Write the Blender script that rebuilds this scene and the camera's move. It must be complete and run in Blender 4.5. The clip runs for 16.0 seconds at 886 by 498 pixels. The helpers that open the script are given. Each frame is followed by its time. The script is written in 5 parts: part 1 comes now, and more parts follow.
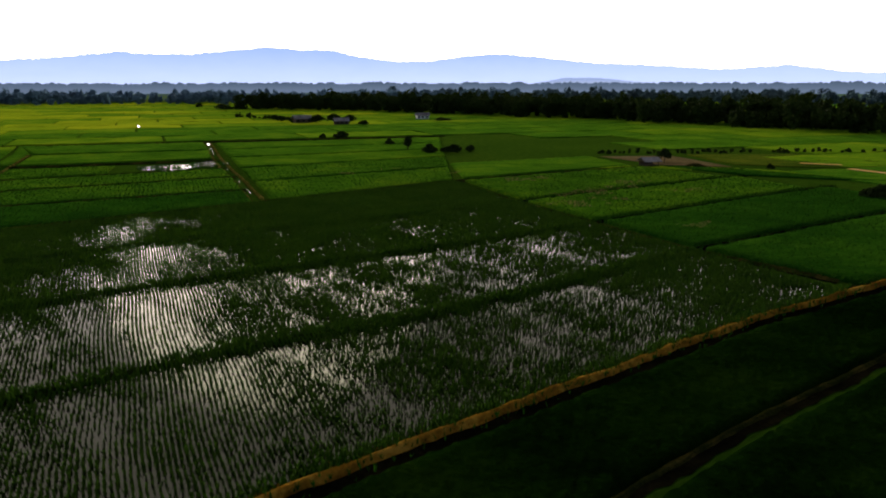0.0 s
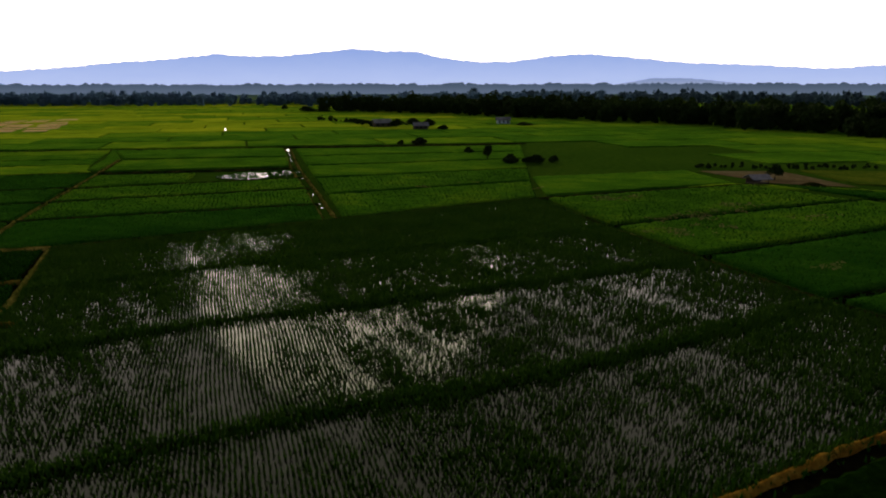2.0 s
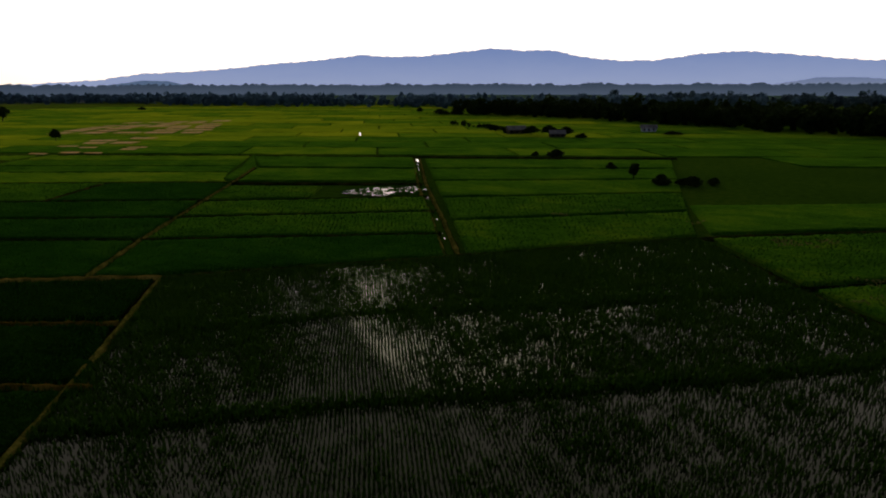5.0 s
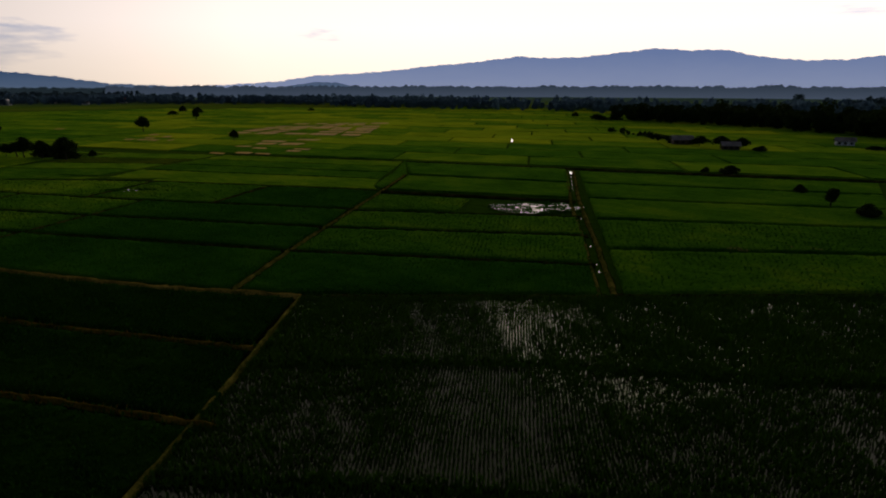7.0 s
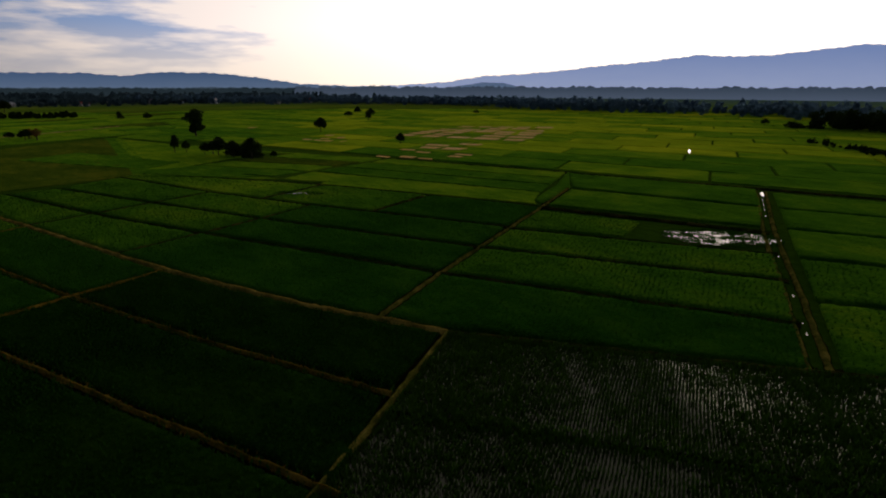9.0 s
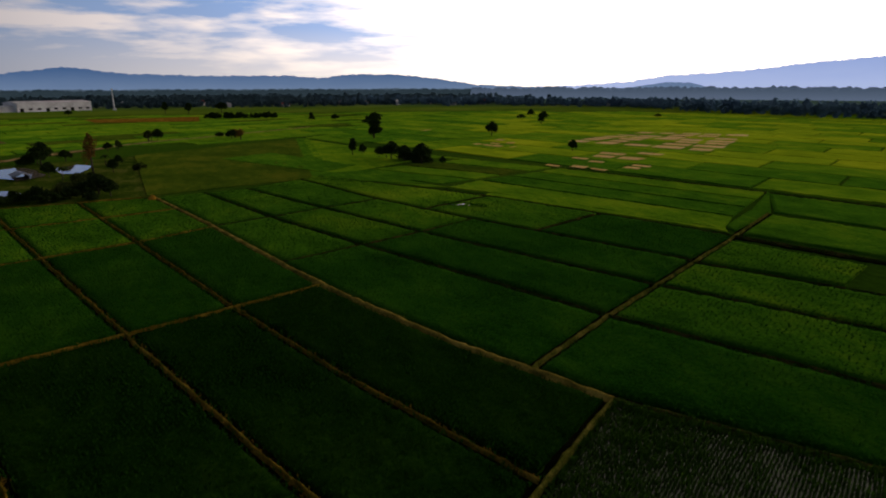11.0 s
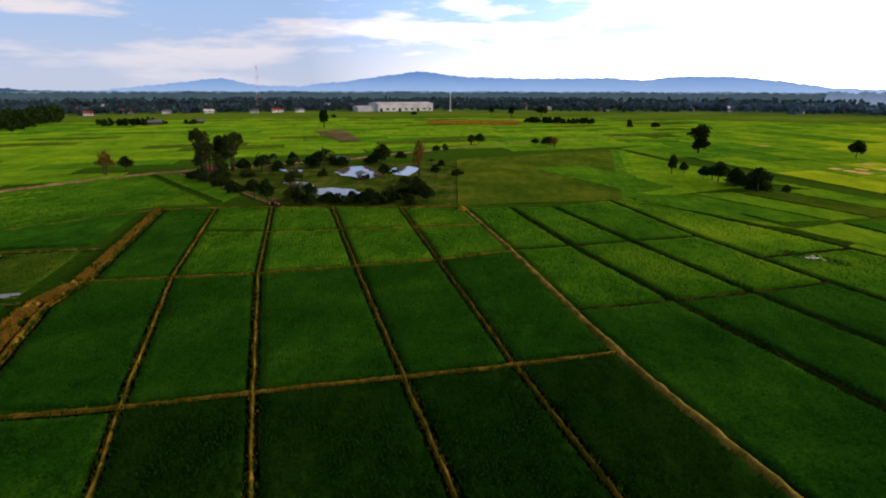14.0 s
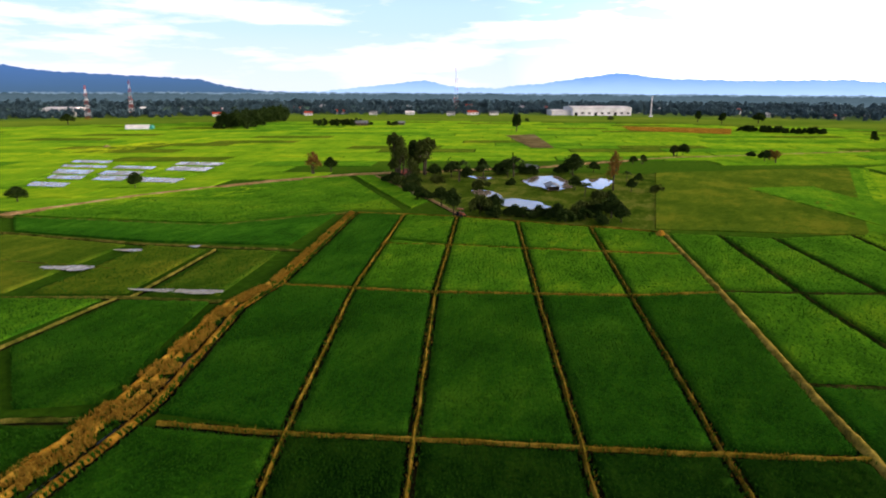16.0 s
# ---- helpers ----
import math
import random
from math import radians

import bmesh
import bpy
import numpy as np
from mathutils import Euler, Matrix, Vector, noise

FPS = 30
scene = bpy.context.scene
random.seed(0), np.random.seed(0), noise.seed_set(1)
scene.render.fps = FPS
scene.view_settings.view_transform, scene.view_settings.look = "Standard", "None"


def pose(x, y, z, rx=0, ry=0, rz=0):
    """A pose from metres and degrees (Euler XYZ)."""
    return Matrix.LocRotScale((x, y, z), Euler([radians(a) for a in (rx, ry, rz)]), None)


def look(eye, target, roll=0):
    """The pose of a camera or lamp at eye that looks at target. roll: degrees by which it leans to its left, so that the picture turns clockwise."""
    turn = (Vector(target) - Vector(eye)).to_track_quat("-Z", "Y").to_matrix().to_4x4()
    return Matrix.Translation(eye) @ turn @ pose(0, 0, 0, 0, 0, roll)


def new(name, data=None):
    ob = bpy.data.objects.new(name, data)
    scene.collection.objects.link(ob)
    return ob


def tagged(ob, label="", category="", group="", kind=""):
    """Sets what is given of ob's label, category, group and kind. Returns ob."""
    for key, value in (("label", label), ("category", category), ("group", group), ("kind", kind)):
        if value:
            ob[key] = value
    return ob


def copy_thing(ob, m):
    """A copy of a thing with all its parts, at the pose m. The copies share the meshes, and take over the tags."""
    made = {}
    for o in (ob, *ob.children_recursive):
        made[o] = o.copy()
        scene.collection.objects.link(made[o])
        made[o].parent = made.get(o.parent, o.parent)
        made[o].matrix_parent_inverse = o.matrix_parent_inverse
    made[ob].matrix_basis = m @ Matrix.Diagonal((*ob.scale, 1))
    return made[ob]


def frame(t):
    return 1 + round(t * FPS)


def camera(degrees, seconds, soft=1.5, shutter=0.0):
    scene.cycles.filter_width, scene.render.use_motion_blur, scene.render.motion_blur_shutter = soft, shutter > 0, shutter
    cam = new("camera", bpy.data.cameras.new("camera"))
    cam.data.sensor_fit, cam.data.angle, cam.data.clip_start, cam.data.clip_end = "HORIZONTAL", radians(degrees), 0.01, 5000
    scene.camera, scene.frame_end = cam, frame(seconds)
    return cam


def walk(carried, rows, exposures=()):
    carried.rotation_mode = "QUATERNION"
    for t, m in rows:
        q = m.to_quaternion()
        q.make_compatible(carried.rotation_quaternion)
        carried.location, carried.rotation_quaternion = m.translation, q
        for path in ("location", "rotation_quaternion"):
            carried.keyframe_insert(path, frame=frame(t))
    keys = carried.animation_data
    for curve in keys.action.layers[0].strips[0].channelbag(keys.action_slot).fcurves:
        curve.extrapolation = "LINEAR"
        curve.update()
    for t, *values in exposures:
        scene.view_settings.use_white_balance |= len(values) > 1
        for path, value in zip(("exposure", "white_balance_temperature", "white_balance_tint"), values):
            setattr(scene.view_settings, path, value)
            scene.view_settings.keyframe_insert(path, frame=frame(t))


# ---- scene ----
# camera and its flight over the paddies
cam = camera(72.9, 16.0, soft=2.0)
ROWS = [
    (0.0, 0.00, 0.00, 18.40, -0.00, -15.41, -0.06),
    (0.5, -0.12, 2.08, 18.81, 1.83, -15.40, -0.05),
    (1.0, -0.26, 4.16, 19.21, 3.72, -15.39, -0.05),
    (1.5, -0.45, 6.24, 19.61, 5.59, -15.38, -0.07),
    (2.0, -0.72, 8.31, 20.02, 7.47, -15.37, -0.09),
    (2.5, -1.08, 10.39, 20.45, 9.36, -15.35, -0.10),
    (3.0, -1.51, 12.50, 20.88, 11.26, -15.37, -0.10),
    (3.5, -2.01, 14.63, 21.32, 13.33, -15.38, -0.07),
    (5.8, -5.54, 24.38, 23.14, 24.88, -15.38, -0.08),
    (6.0, -5.91, 25.04, 23.31, 26.39, -15.36, -0.06),
    (6.5, -6.89, 26.64, 23.75, 30.23, -15.30, 0.00),
    (7.0, -7.98, 28.22, 24.20, 34.09, -15.29, 0.04),
    (7.5, -9.21, 29.78, 24.67, 37.88, -15.32, 0.05),
    (8.0, -10.55, 31.31, 25.15, 41.70, -15.32, 0.08),
    (8.5, -12.02, 32.78, 25.62, 45.51, -15.30, 0.10),
    (9.0, -13.63, 34.18, 26.07, 49.30, -15.30, 0.11),
    (9.2, -14.29, 34.74, 26.26, 50.80, -15.29, 0.11),
    (11.3, -22.12, 40.05, 28.14, 67.82, -15.28, -0.14),
    (11.5, -22.93, 40.33, 28.34, 69.37, -15.28, -0.13),
    (12.0, -24.96, 40.97, 28.84, 73.35, -15.29, -0.13),
    (12.5, -26.99, 41.45, 29.32, 77.39, -15.28, -0.08),
    (13.0, -29.10, 41.77, 29.79, 81.58, -15.26, -0.03),
    (13.5, -31.32, 41.94, 30.29, 86.44, -15.26, 0.01),
    (13.7, -32.20, 41.89, 30.43, 88.35, -15.22, 0.03),
    (13.8, -34.17, 41.79, 30.75, 92.62, -15.13, 0.07),
    (14.0, -34.98, 41.75, 30.88, 94.37, -15.09, 0.09),
    (14.5, -37.20, 41.37, 31.31, 98.88, -15.05, 0.18),
    (15.0, -39.37, 40.87, 31.75, 103.33, -15.03, 0.23),
    (15.5, -41.52, 40.22, 32.19, 107.76, -15.00, 0.26),
    (16.0, -43.68, 39.44, 32.61, 112.22, -14.98, 0.26),
]
EXPOSURES = [(0.0, 0.1), (1.5, -0.25), (3.5, -0.9), (6.0, -1.4), (7.0, -1.6), (8.0, -1.55), (9.0, -1.3), (11.5, -0.45), (12.5, 0.0), (13.5, 0.4), (14.5, 0.85), (16.0, 1.35)]
walk(cam, [(t, pose(x, y, z, 90 + pitch, 0, yaw) @ pose(0, 0, 0, 0, 0, roll)) for t, x, y, z, yaw, pitch, roll in ROWS], EXPOSURES)

# ---- light: veiled low sun ahead of the first view, bright thin cloud ----
SUN_AZ, SUN_EL = 16.0, 14.0  # degrees left of +y, degrees up
sun_dir = Vector((-math.sin(radians(SUN_AZ)) * math.cos(radians(SUN_EL)), math.cos(radians(SUN_AZ)) * math.cos(radians(SUN_EL)), math.sin(radians(SUN_EL))))


class Nodes:
    """A short hand for node trees."""

    def __init__(self, tree):
        self.tree = tree
        tree.nodes.clear()

    def add(self, kind, links=None):
        n = self.tree.nodes.new(kind)
        for k, v in (links or {}).items():
            if isinstance(v, bpy.types.NodeSocket):
                self.tree.links.new(v, n.inputs[k])
            else:
                n.inputs[k].default_value = v
        return n

    def math(self, op, a, b=0.0, clamp=False):
        n = self.add("ShaderNodeMath", {0: a, 1: b})
        n.operation, n.use_clamp = op, clamp
        return n.outputs[0]

    def noise(self, vec, scale, detail=4.0, rough=0.55):
        return self.add("ShaderNodeTexNoise", {"Vector": vec, "Scale": scale, "Detail": detail, "Roughness": rough}).outputs["Fac"]

    def ramp(self, fac, *stops):
        n = self.add("ShaderNodeValToRGB", {"Fac": fac})
        e = n.color_ramp.elements
        while len(e) < len(stops):
            e.new(0.5)
        for s, (p, c) in zip(e, stops):
            s.position, s.color = p, (*c, 1) if len(c) == 3 else c
        return n.outputs["Color"]

    def mix(self, fac, a, b, blend="MIX"):
        n = self.add("ShaderNodeMix")
        n.data_type, n.blend_type = "RGBA", blend
        for sock, v in ((n.inputs[0], fac), (n.inputs[6], a), (n.inputs[7], b)):
            if isinstance(v, bpy.types.NodeSocket):
                self.tree.links.new(v, sock)
            else:
                sock.default_value = (*v, 1) if isinstance(v, tuple) else v
        return n.outputs[2]


def build_world():
    world = bpy.data.worlds.new("dusk_sky")
    scene.world = world
    world.use_nodes = True
    n = Nodes(world.node_tree)
    d = n.add("ShaderNodeTexCoord").outputs["Generated"]
    xyz = n.add("ShaderNodeSeparateXYZ", {0: d}).outputs
    up = n.math("MAXIMUM", xyz[2], 0.0)
    sky = n.add("ShaderNodeTexSky")
    sky.sky_type, sky.sun_disc, sky.sun_elevation, sky.sun_rotation, sky.altitude = "NISHITA", False, radians(SUN_EL), radians(-SUN_AZ), 300.0
    clear = n.mix(1.0, sky.outputs[0], (0.05, 0.055, 0.068), "MULTIPLY")
    zenith = n.ramp(up, (0.0, (0.38, 0.50, 0.72)), (0.12, (0.34, 0.48, 0.74)), (0.20, (0.27, 0.39, 0.62)), (0.38, (0.06, 0.10, 0.20)), (1.0, (0.035, 0.055, 0.11)))
    clear = n.mix(0.85, clear, zenith)
    # cloud sheet: noise on a flat layer far above
    inv = n.math("DIVIDE", 1.0, n.math("ADD", up, 0.07))
    scaled = n.add("ShaderNodeVectorMath")
    scaled.operation = "SCALE"
    n.tree.links.new(d, scaled.inputs[0])
    n.tree.links.new(inv, scaled.inputs["Scale"])
    flat = n.add("ShaderNodeMapping", {"Vector": scaled.outputs[0], "Scale": (0.33, 0.33, 0.0), "Location": (7.3, 2.9, 0.0)}).outputs[0]
    broad = n.noise(flat, 0.8, 6.0, 0.55)
    # long level streaks of cloud low in the sky
    level = n.add("ShaderNodeMapping", {"Vector": d, "Scale": (2.1, 2.1, 13.0), "Location": (3.1, 0.4, 0.6)}).outputs[0]
    streak = n.noise(level, 1.5, 7.0, 0.58)
    low = n.ramp(up, (0.10, (1, 1, 1)), (0.30, (0, 0, 0)))
    broad = n.mix(low, broad, streak)
    # nearness to the veiled sun
    dot = n.add("ShaderNodeVectorMath", {0: d, 1: tuple(sun_dir)})
    dot.operation = "DOT_PRODUCT"
    near = dot.outputs["Value"]
    glow = n.ramp(near, (0.0, (0, 0, 0)), (0.35, (0.28, 0.28, 0.28)), (0.62, (0.62, 0.60, 0.60)), (0.80, (0.92, 0.92, 0.92)), (0.93, (1, 1, 1)))
    clear = n.mix(1.0, clear, n.mix(glow, (0.80, 0.80, 0.82), (2.1, 2.5, 3.2)), "MULTIPLY")
    cover = n.math("ADD", broad, n.math("MULTIPLY", glow, 0.26))
    mask = n.ramp(cover, (0.48, (0, 0, 0)), (0.60, (1, 1, 1)))
    fade = n.ramp(up, (0.0, (1, 1, 1)), (0.16, (0.8, 0.8, 0.8)), (0.38, (0.16, 0.16, 0.16)), (1.0, (0.085, 0.085, 0.085)))
    cloud = n.mix(1.0, n.mix(glow, (0.64, 0.59, 0.63), (4.4, 3.8, 3.5)), fade, "MULTIPLY")
    haze = n.ramp(up, (0.0, (1, 1, 1)), (0.035, (0.7, 0.7, 0.7)), (0.085, (0.12, 0.12, 0.12)), (0.14, (0, 0, 0)))
    warm = n.mix(glow, (0.38, 0.40, 0.49), (3.5, 2.85, 2.2))
    col = n.mix(mask, clear, cloud)
    col = n.mix(n.math("MULTIPLY", haze, 0.8), col, warm)
    bg = n.add("ShaderNodeBackground", {"Color": col, "Strength": 1.0})
    n.add("ShaderNodeOutputWorld", {"Surface": bg.outputs[0]})


build_world()
sun_lamp = bpy.data.lights.new("sun", "SUN")
sun_lamp.energy, sun_lamp.angle, sun_lamp.color = 0.6, radians(30), (1.0, 0.86, 0.66)
sun = new("sun", sun_lamp)
sun.matrix_world = look((0, 0, 400), Vector((0, 0, 400)) - sun_dir)


# ---- materials ----
def material(name, build):
    m = bpy.data.materials.new(name)
    m.use_nodes = True
    n = Nodes(m.node_tree)
    out = n.add("ShaderNodeOutputMaterial")
    m.node_tree.links.new(build(n), out.inputs["Surface"])
    return m


def surface(n, color, rough=0.85, bump=None, strength=0.4, dist=0.05, spec=0.25, metal=0.0, **more):
    links = {"Base Color": color if isinstance(color, bpy.types.NodeSocket) else (*color, 1), "Roughness": rough, "Specular IOR Level": spec, "Metallic": metal, **more}
    if bump is not None:
        links["Normal"] = n.add("ShaderNodeBump", {"Height": bump, "Strength": strength, "Distance": dist}).outputs[0]
    return n.add("ShaderNodeBsdfPrincipled", links).outputs[0]


def place(n):
    return n.add("ShaderNodeNewGeometry").outputs["Position"]


def speckled(name, dark, mid, light, big=0.15, fine=3.0, rough=0.9, bump=0.5, dist=0.08, spec=0.2, vary=0.0, sheen=0.0):
    """Two scales of noise between three colours, with relief."""

    def build(n):
        p = place(n)
        a, b = n.noise(p, big, 3.0), n.noise(p, fine, 5.0, 0.65)
        streak = n.noise(n.add("ShaderNodeMapping", {"Vector": p, "Scale": (0.35, 1.0, 1.0), "Rotation": (0, 0, 0.45)}).outputs[0], math.sqrt(big * fine), 4.0, 0.6)
        f = n.math("ADD", n.math("MULTIPLY", a, 0.42), n.math("ADD", n.math("MULTIPLY", streak, 0.26), n.math("MULTIPLY", b, 0.32)))
        c = n.ramp(f, (0.41, dark), (0.5, mid), (0.59, light))
        if vary:
            r = n.add("ShaderNodeObjectInfo").outputs["Random"]
            c = n.mix(n.math("MULTIPLY", r, vary), c, n.mix(1.0, c, (1.9, 1.35, 1.0), "MULTIPLY"))
        if sheen:
            light_tint = [v / max(light) * 0.42 for v in light]
            return surface(n, c, rough, b, bump, dist, spec, **{"Sheen Weight": sheen, "Sheen Roughness": 0.35, "Sheen Tint": (*light_tint, 1)})
        return surface(n, c, rough, b, bump, dist, spec)

    return material(name, build)


def leafy(name, dark, light, trans=0.35, scale=0.6):
    """Leaves: varied green, partly let light through."""

    def build(n):
        p = place(n)
        r = n.add("ShaderNodeNewGeometry").outputs["Random Per Island"]
        c = n.mix(n.math("ADD", n.math("MULTIPLY", n.noise(p, scale, 3.0), 0.6), n.math("MULTIPLY", r, 0.4)), dark, light)
        body = surface(n, c, 0.8, None, spec=0.05)
        t = n.add("ShaderNodeBsdfTranslucent", {"Color": c}).outputs[0]
        return n.add("ShaderNodeMixShader", {0: trans, 1: body, 2: t}).outputs[0]

    return material(name, build)


MUD = speckled("wet_mud", (0.003, 0.0035, 0.002), (0.006, 0.0065, 0.003), (0.016, 0.015, 0.006), spec=0.0)


def ground_look(n):
    """Dark wet soil under the paddies, grass and stubble farther out, then painted haze."""
    p = place(n)
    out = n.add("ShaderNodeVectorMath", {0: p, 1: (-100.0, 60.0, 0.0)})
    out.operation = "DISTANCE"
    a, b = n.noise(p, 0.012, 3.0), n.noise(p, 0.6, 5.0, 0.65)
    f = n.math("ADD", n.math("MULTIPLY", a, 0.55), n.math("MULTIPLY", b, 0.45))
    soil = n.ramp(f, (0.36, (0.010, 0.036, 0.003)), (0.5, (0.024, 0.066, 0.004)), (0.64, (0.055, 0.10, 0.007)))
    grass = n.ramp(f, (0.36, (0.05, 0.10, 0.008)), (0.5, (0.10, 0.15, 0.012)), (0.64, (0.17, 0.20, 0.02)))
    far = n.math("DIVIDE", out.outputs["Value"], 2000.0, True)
    # beyond about 720 m the grass colour fades into painted blue-grey haze
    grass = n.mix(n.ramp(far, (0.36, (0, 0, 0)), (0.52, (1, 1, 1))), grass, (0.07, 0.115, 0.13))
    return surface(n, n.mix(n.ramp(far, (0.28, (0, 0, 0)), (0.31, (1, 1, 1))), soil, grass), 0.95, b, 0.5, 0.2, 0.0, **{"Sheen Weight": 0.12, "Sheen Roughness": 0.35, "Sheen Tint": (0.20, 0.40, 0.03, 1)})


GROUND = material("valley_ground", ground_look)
BUND = speckled("dry_grass_bund", (0.05, 0.042, 0.004), (0.17, 0.112, 0.011), (0.33, 0.215, 0.028), 0.35, 5.0, spec=0.0)
BUND_PALE = speckled("mossy_bund", (0.03, 0.042, 0.006), (0.09, 0.095, 0.013), (0.20, 0.17, 0.035), 0.35, 5.0, spec=0.0)
BUND_GREEN = speckled("green_bund", (0.012, 0.018, 0.004), (0.028, 0.034, 0.007), (0.08, 0.065, 0.016), 0.35, 5.0, spec=0.0)
BUND_STRAW = speckled("straw_bund", (0.08, 0.075, 0.014), (0.22, 0.17, 0.028), (0.40, 0.30, 0.06), 0.35, 5.0, spec=0.0)
TRACK = speckled("pale_dirt_track", (0.14, 0.09, 0.035), (0.28, 0.18, 0.08), (0.42, 0.30, 0.16), 0.2, 3.0, spec=0.0)
ORANGE = speckled("orange_earth", (0.13, 0.062, 0.007), (0.30, 0.155, 0.016), (0.50, 0.29, 0.04), 0.25, 3.0, spec=0.0)
FALLOW = speckled("dry_fallow", (0.11, 0.085, 0.035), (0.18, 0.14, 0.06), (0.26, 0.21, 0.11), 0.06, 1.0, spec=0.0)
CANOPY = speckled("rice_canopy", (0.003861, 0.02633, 0.002457), (0.01053, 0.05967, 0.003861), (0.02808, 0.09828, 0.006143), 0.07, 2.2, 0.9, 1.0, 0.25, 0.0, 0.6, sheen=0.25)
CANOPY_MID = speckled("fresh_rice_canopy", (0.01294, 0.0676, 0.004096), (0.03234, 0.125, 0.006146), (0.08194, 0.1885, 0.008194), 0.06, 2.0, 0.9, 0.9, 0.2, 0.0, 0.6, sheen=0.35)
# foreground copies of the rice green, darkened to imitate a near-black exposure
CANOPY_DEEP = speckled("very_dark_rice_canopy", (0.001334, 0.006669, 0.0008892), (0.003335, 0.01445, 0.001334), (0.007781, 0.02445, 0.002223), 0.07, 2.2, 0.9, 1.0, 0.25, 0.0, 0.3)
CANOPY_DUSK = speckled("darkened_rice_canopy", (0.002964, 0.01482, 0.001976), (0.00741, 0.03211, 0.002964), (0.01729, 0.05434, 0.00494), 0.07, 2.2, 0.9, 1.0, 0.25, 0.0, 0.3)
# light and yellow canopies: base raised to imitate strongly lit, grazing distance
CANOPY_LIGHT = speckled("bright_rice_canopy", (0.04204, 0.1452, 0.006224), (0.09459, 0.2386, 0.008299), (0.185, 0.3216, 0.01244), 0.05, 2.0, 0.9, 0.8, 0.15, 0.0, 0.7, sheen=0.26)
CANOPY_YELLOW = speckled("far_yellow_rice_canopy", (0.1185, 0.2324, 0.007341), (0.2154, 0.3426, 0.009788), (0.3445, 0.4526, 0.01469), 0.03, 1.5, 0.9, 0.7, 0.15, 0.0, 0.4, sheen=0.4)
CANOPY_OLIVE = speckled("olive_rice_canopy", (0.01865, 0.05661, 0.004044), (0.04145, 0.08899, 0.006065), (0.09126, 0.1213, 0.01011), 0.05, 1.8, 0.9, 0.7, 0.15, 0.0, 0.5, sheen=0.14)
BLADE = leafy("rice_blade", (0.004, 0.030, 0.0016), (0.046, 0.165, 0.009), 0.45, 0.35)
# darkened copy of the rice blade, for the darkened fields and bund verges
BLADE_DEEP = leafy("darkened_rice_blade", (0.002, 0.016, 0.001), (0.032, 0.115, 0.006), 0.35, 0.5)
BLADE_YOUNG = leafy("young_rice_blade", (0.0105, 0.04725, 0.00315), (0.05775, 0.1312, 0.0105), 0.5, 0.2)
PALE_BLADE = leafy("yellowed_rice_blade", (0.10, 0.13, 0.02), (0.42, 0.36, 0.13), 0.4, 0.4)
REED = leafy("dry_reed", (0.15, 0.080, 0.008), (0.46, 0.28, 0.035), 0.25, 0.5)
LEAF = leafy("dark_leaf", (0.010, 0.024, 0.005), (0.042, 0.070, 0.012), 0.25)
LEAF_OLIVE = leafy("olive_leaf", (0.020, 0.036, 0.006), (0.075, 0.095, 0.018), 0.3)
LEAF_RUST = leafy("rust_leaf", (0.12, 0.06, 0.012), (0.24, 0.13, 0.03), 0.3)
# leaves of far woods: aerial haze painted in as a paler, bluer base
LEAF_FAR = leafy("haze_tinted_leaf", (0.0476, 0.0868, 0.1092), (0.098, 0.161, 0.189), 0.4)
LEAF_HAZE = leafy("pale_haze_tinted_leaf", (0.0825, 0.15, 0.2175), (0.15, 0.2475, 0.33), 0.4)
BARK = speckled("bark", (0.03, 0.022, 0.015), (0.06, 0.045, 0.03), (0.10, 0.08, 0.06), 0.8, 12.0)
WATER = material("paddy_water", lambda n: surface(n, (0.010, 0.016, 0.005), 0.07, n.noise(place(n), 2.4, 4.0), 0.22, 0.02, 0.5, **{"Specular Tint": (0.88, 1.0, 0.72, 1)}))
POND = material("pond_water", lambda n: surface(n, n.mix(n.noise(place(n), 0.15, 2.0), (0.14, 0.105, 0.07), (0.32, 0.27, 0.21)), 0.05, n.noise(place(n), 1.0, 2.0), 0.03, 0.02, 0.6))
# gold base colour imitates the warm sky mirrored in wet plots
FLOOD = material("gold_glint_stubble", lambda n: surface(n, n.mix(n.noise(place(n), 0.5, 4.0), (0.46, 0.29, 0.045), (0.95, 0.62, 0.15)), 0.5, n.noise(place(n), 3.0, 4.0), 0.25, 0.05, 0.0, 0.2))
# pale base colour adds to the whitish sky reflection on this water
SKYWATER = material("pale_paddy_water", lambda n: surface(n, n.mix(n.noise(place(n), 0.12, 4.0), (0.17, 0.15, 0.10), (0.42, 0.39, 0.34)), n.ramp(n.noise(place(n), 0.2, 3.0), (0.40, (0.06, 0.06, 0.06)), (0.62, (0.5, 0.5, 0.5))), n.noise(place(n), 2.0, 3.0), 0.05, 0.02, 0.6))
WHITE = speckled("weathered_white_sheet", (0.55, 0.53, 0.53), (0.72, 0.70, 0.70), (0.82, 0.80, 0.80), 0.1, 1.0, 0.5)
TIN = speckled("grey_tin_roof", (0.08, 0.085, 0.10), (0.14, 0.15, 0.17), (0.24, 0.24, 0.26), 0.3, 3.0, 0.45)
RED_TIN = speckled("red_roof", (0.22, 0.03, 0.015), (0.36, 0.05, 0.025), (0.45, 0.10, 0.06), 0.2, 2.0, 0.6)
WOOD = speckled("grey_timber", (0.05, 0.035, 0.025), (0.10, 0.07, 0.045), (0.16, 0.12, 0.08), 0.6, 8.0)
DARK = speckled("dark_opening", (0.008, 0.008, 0.008), (0.012, 0.012, 0.012), (0.02, 0.02, 0.02))
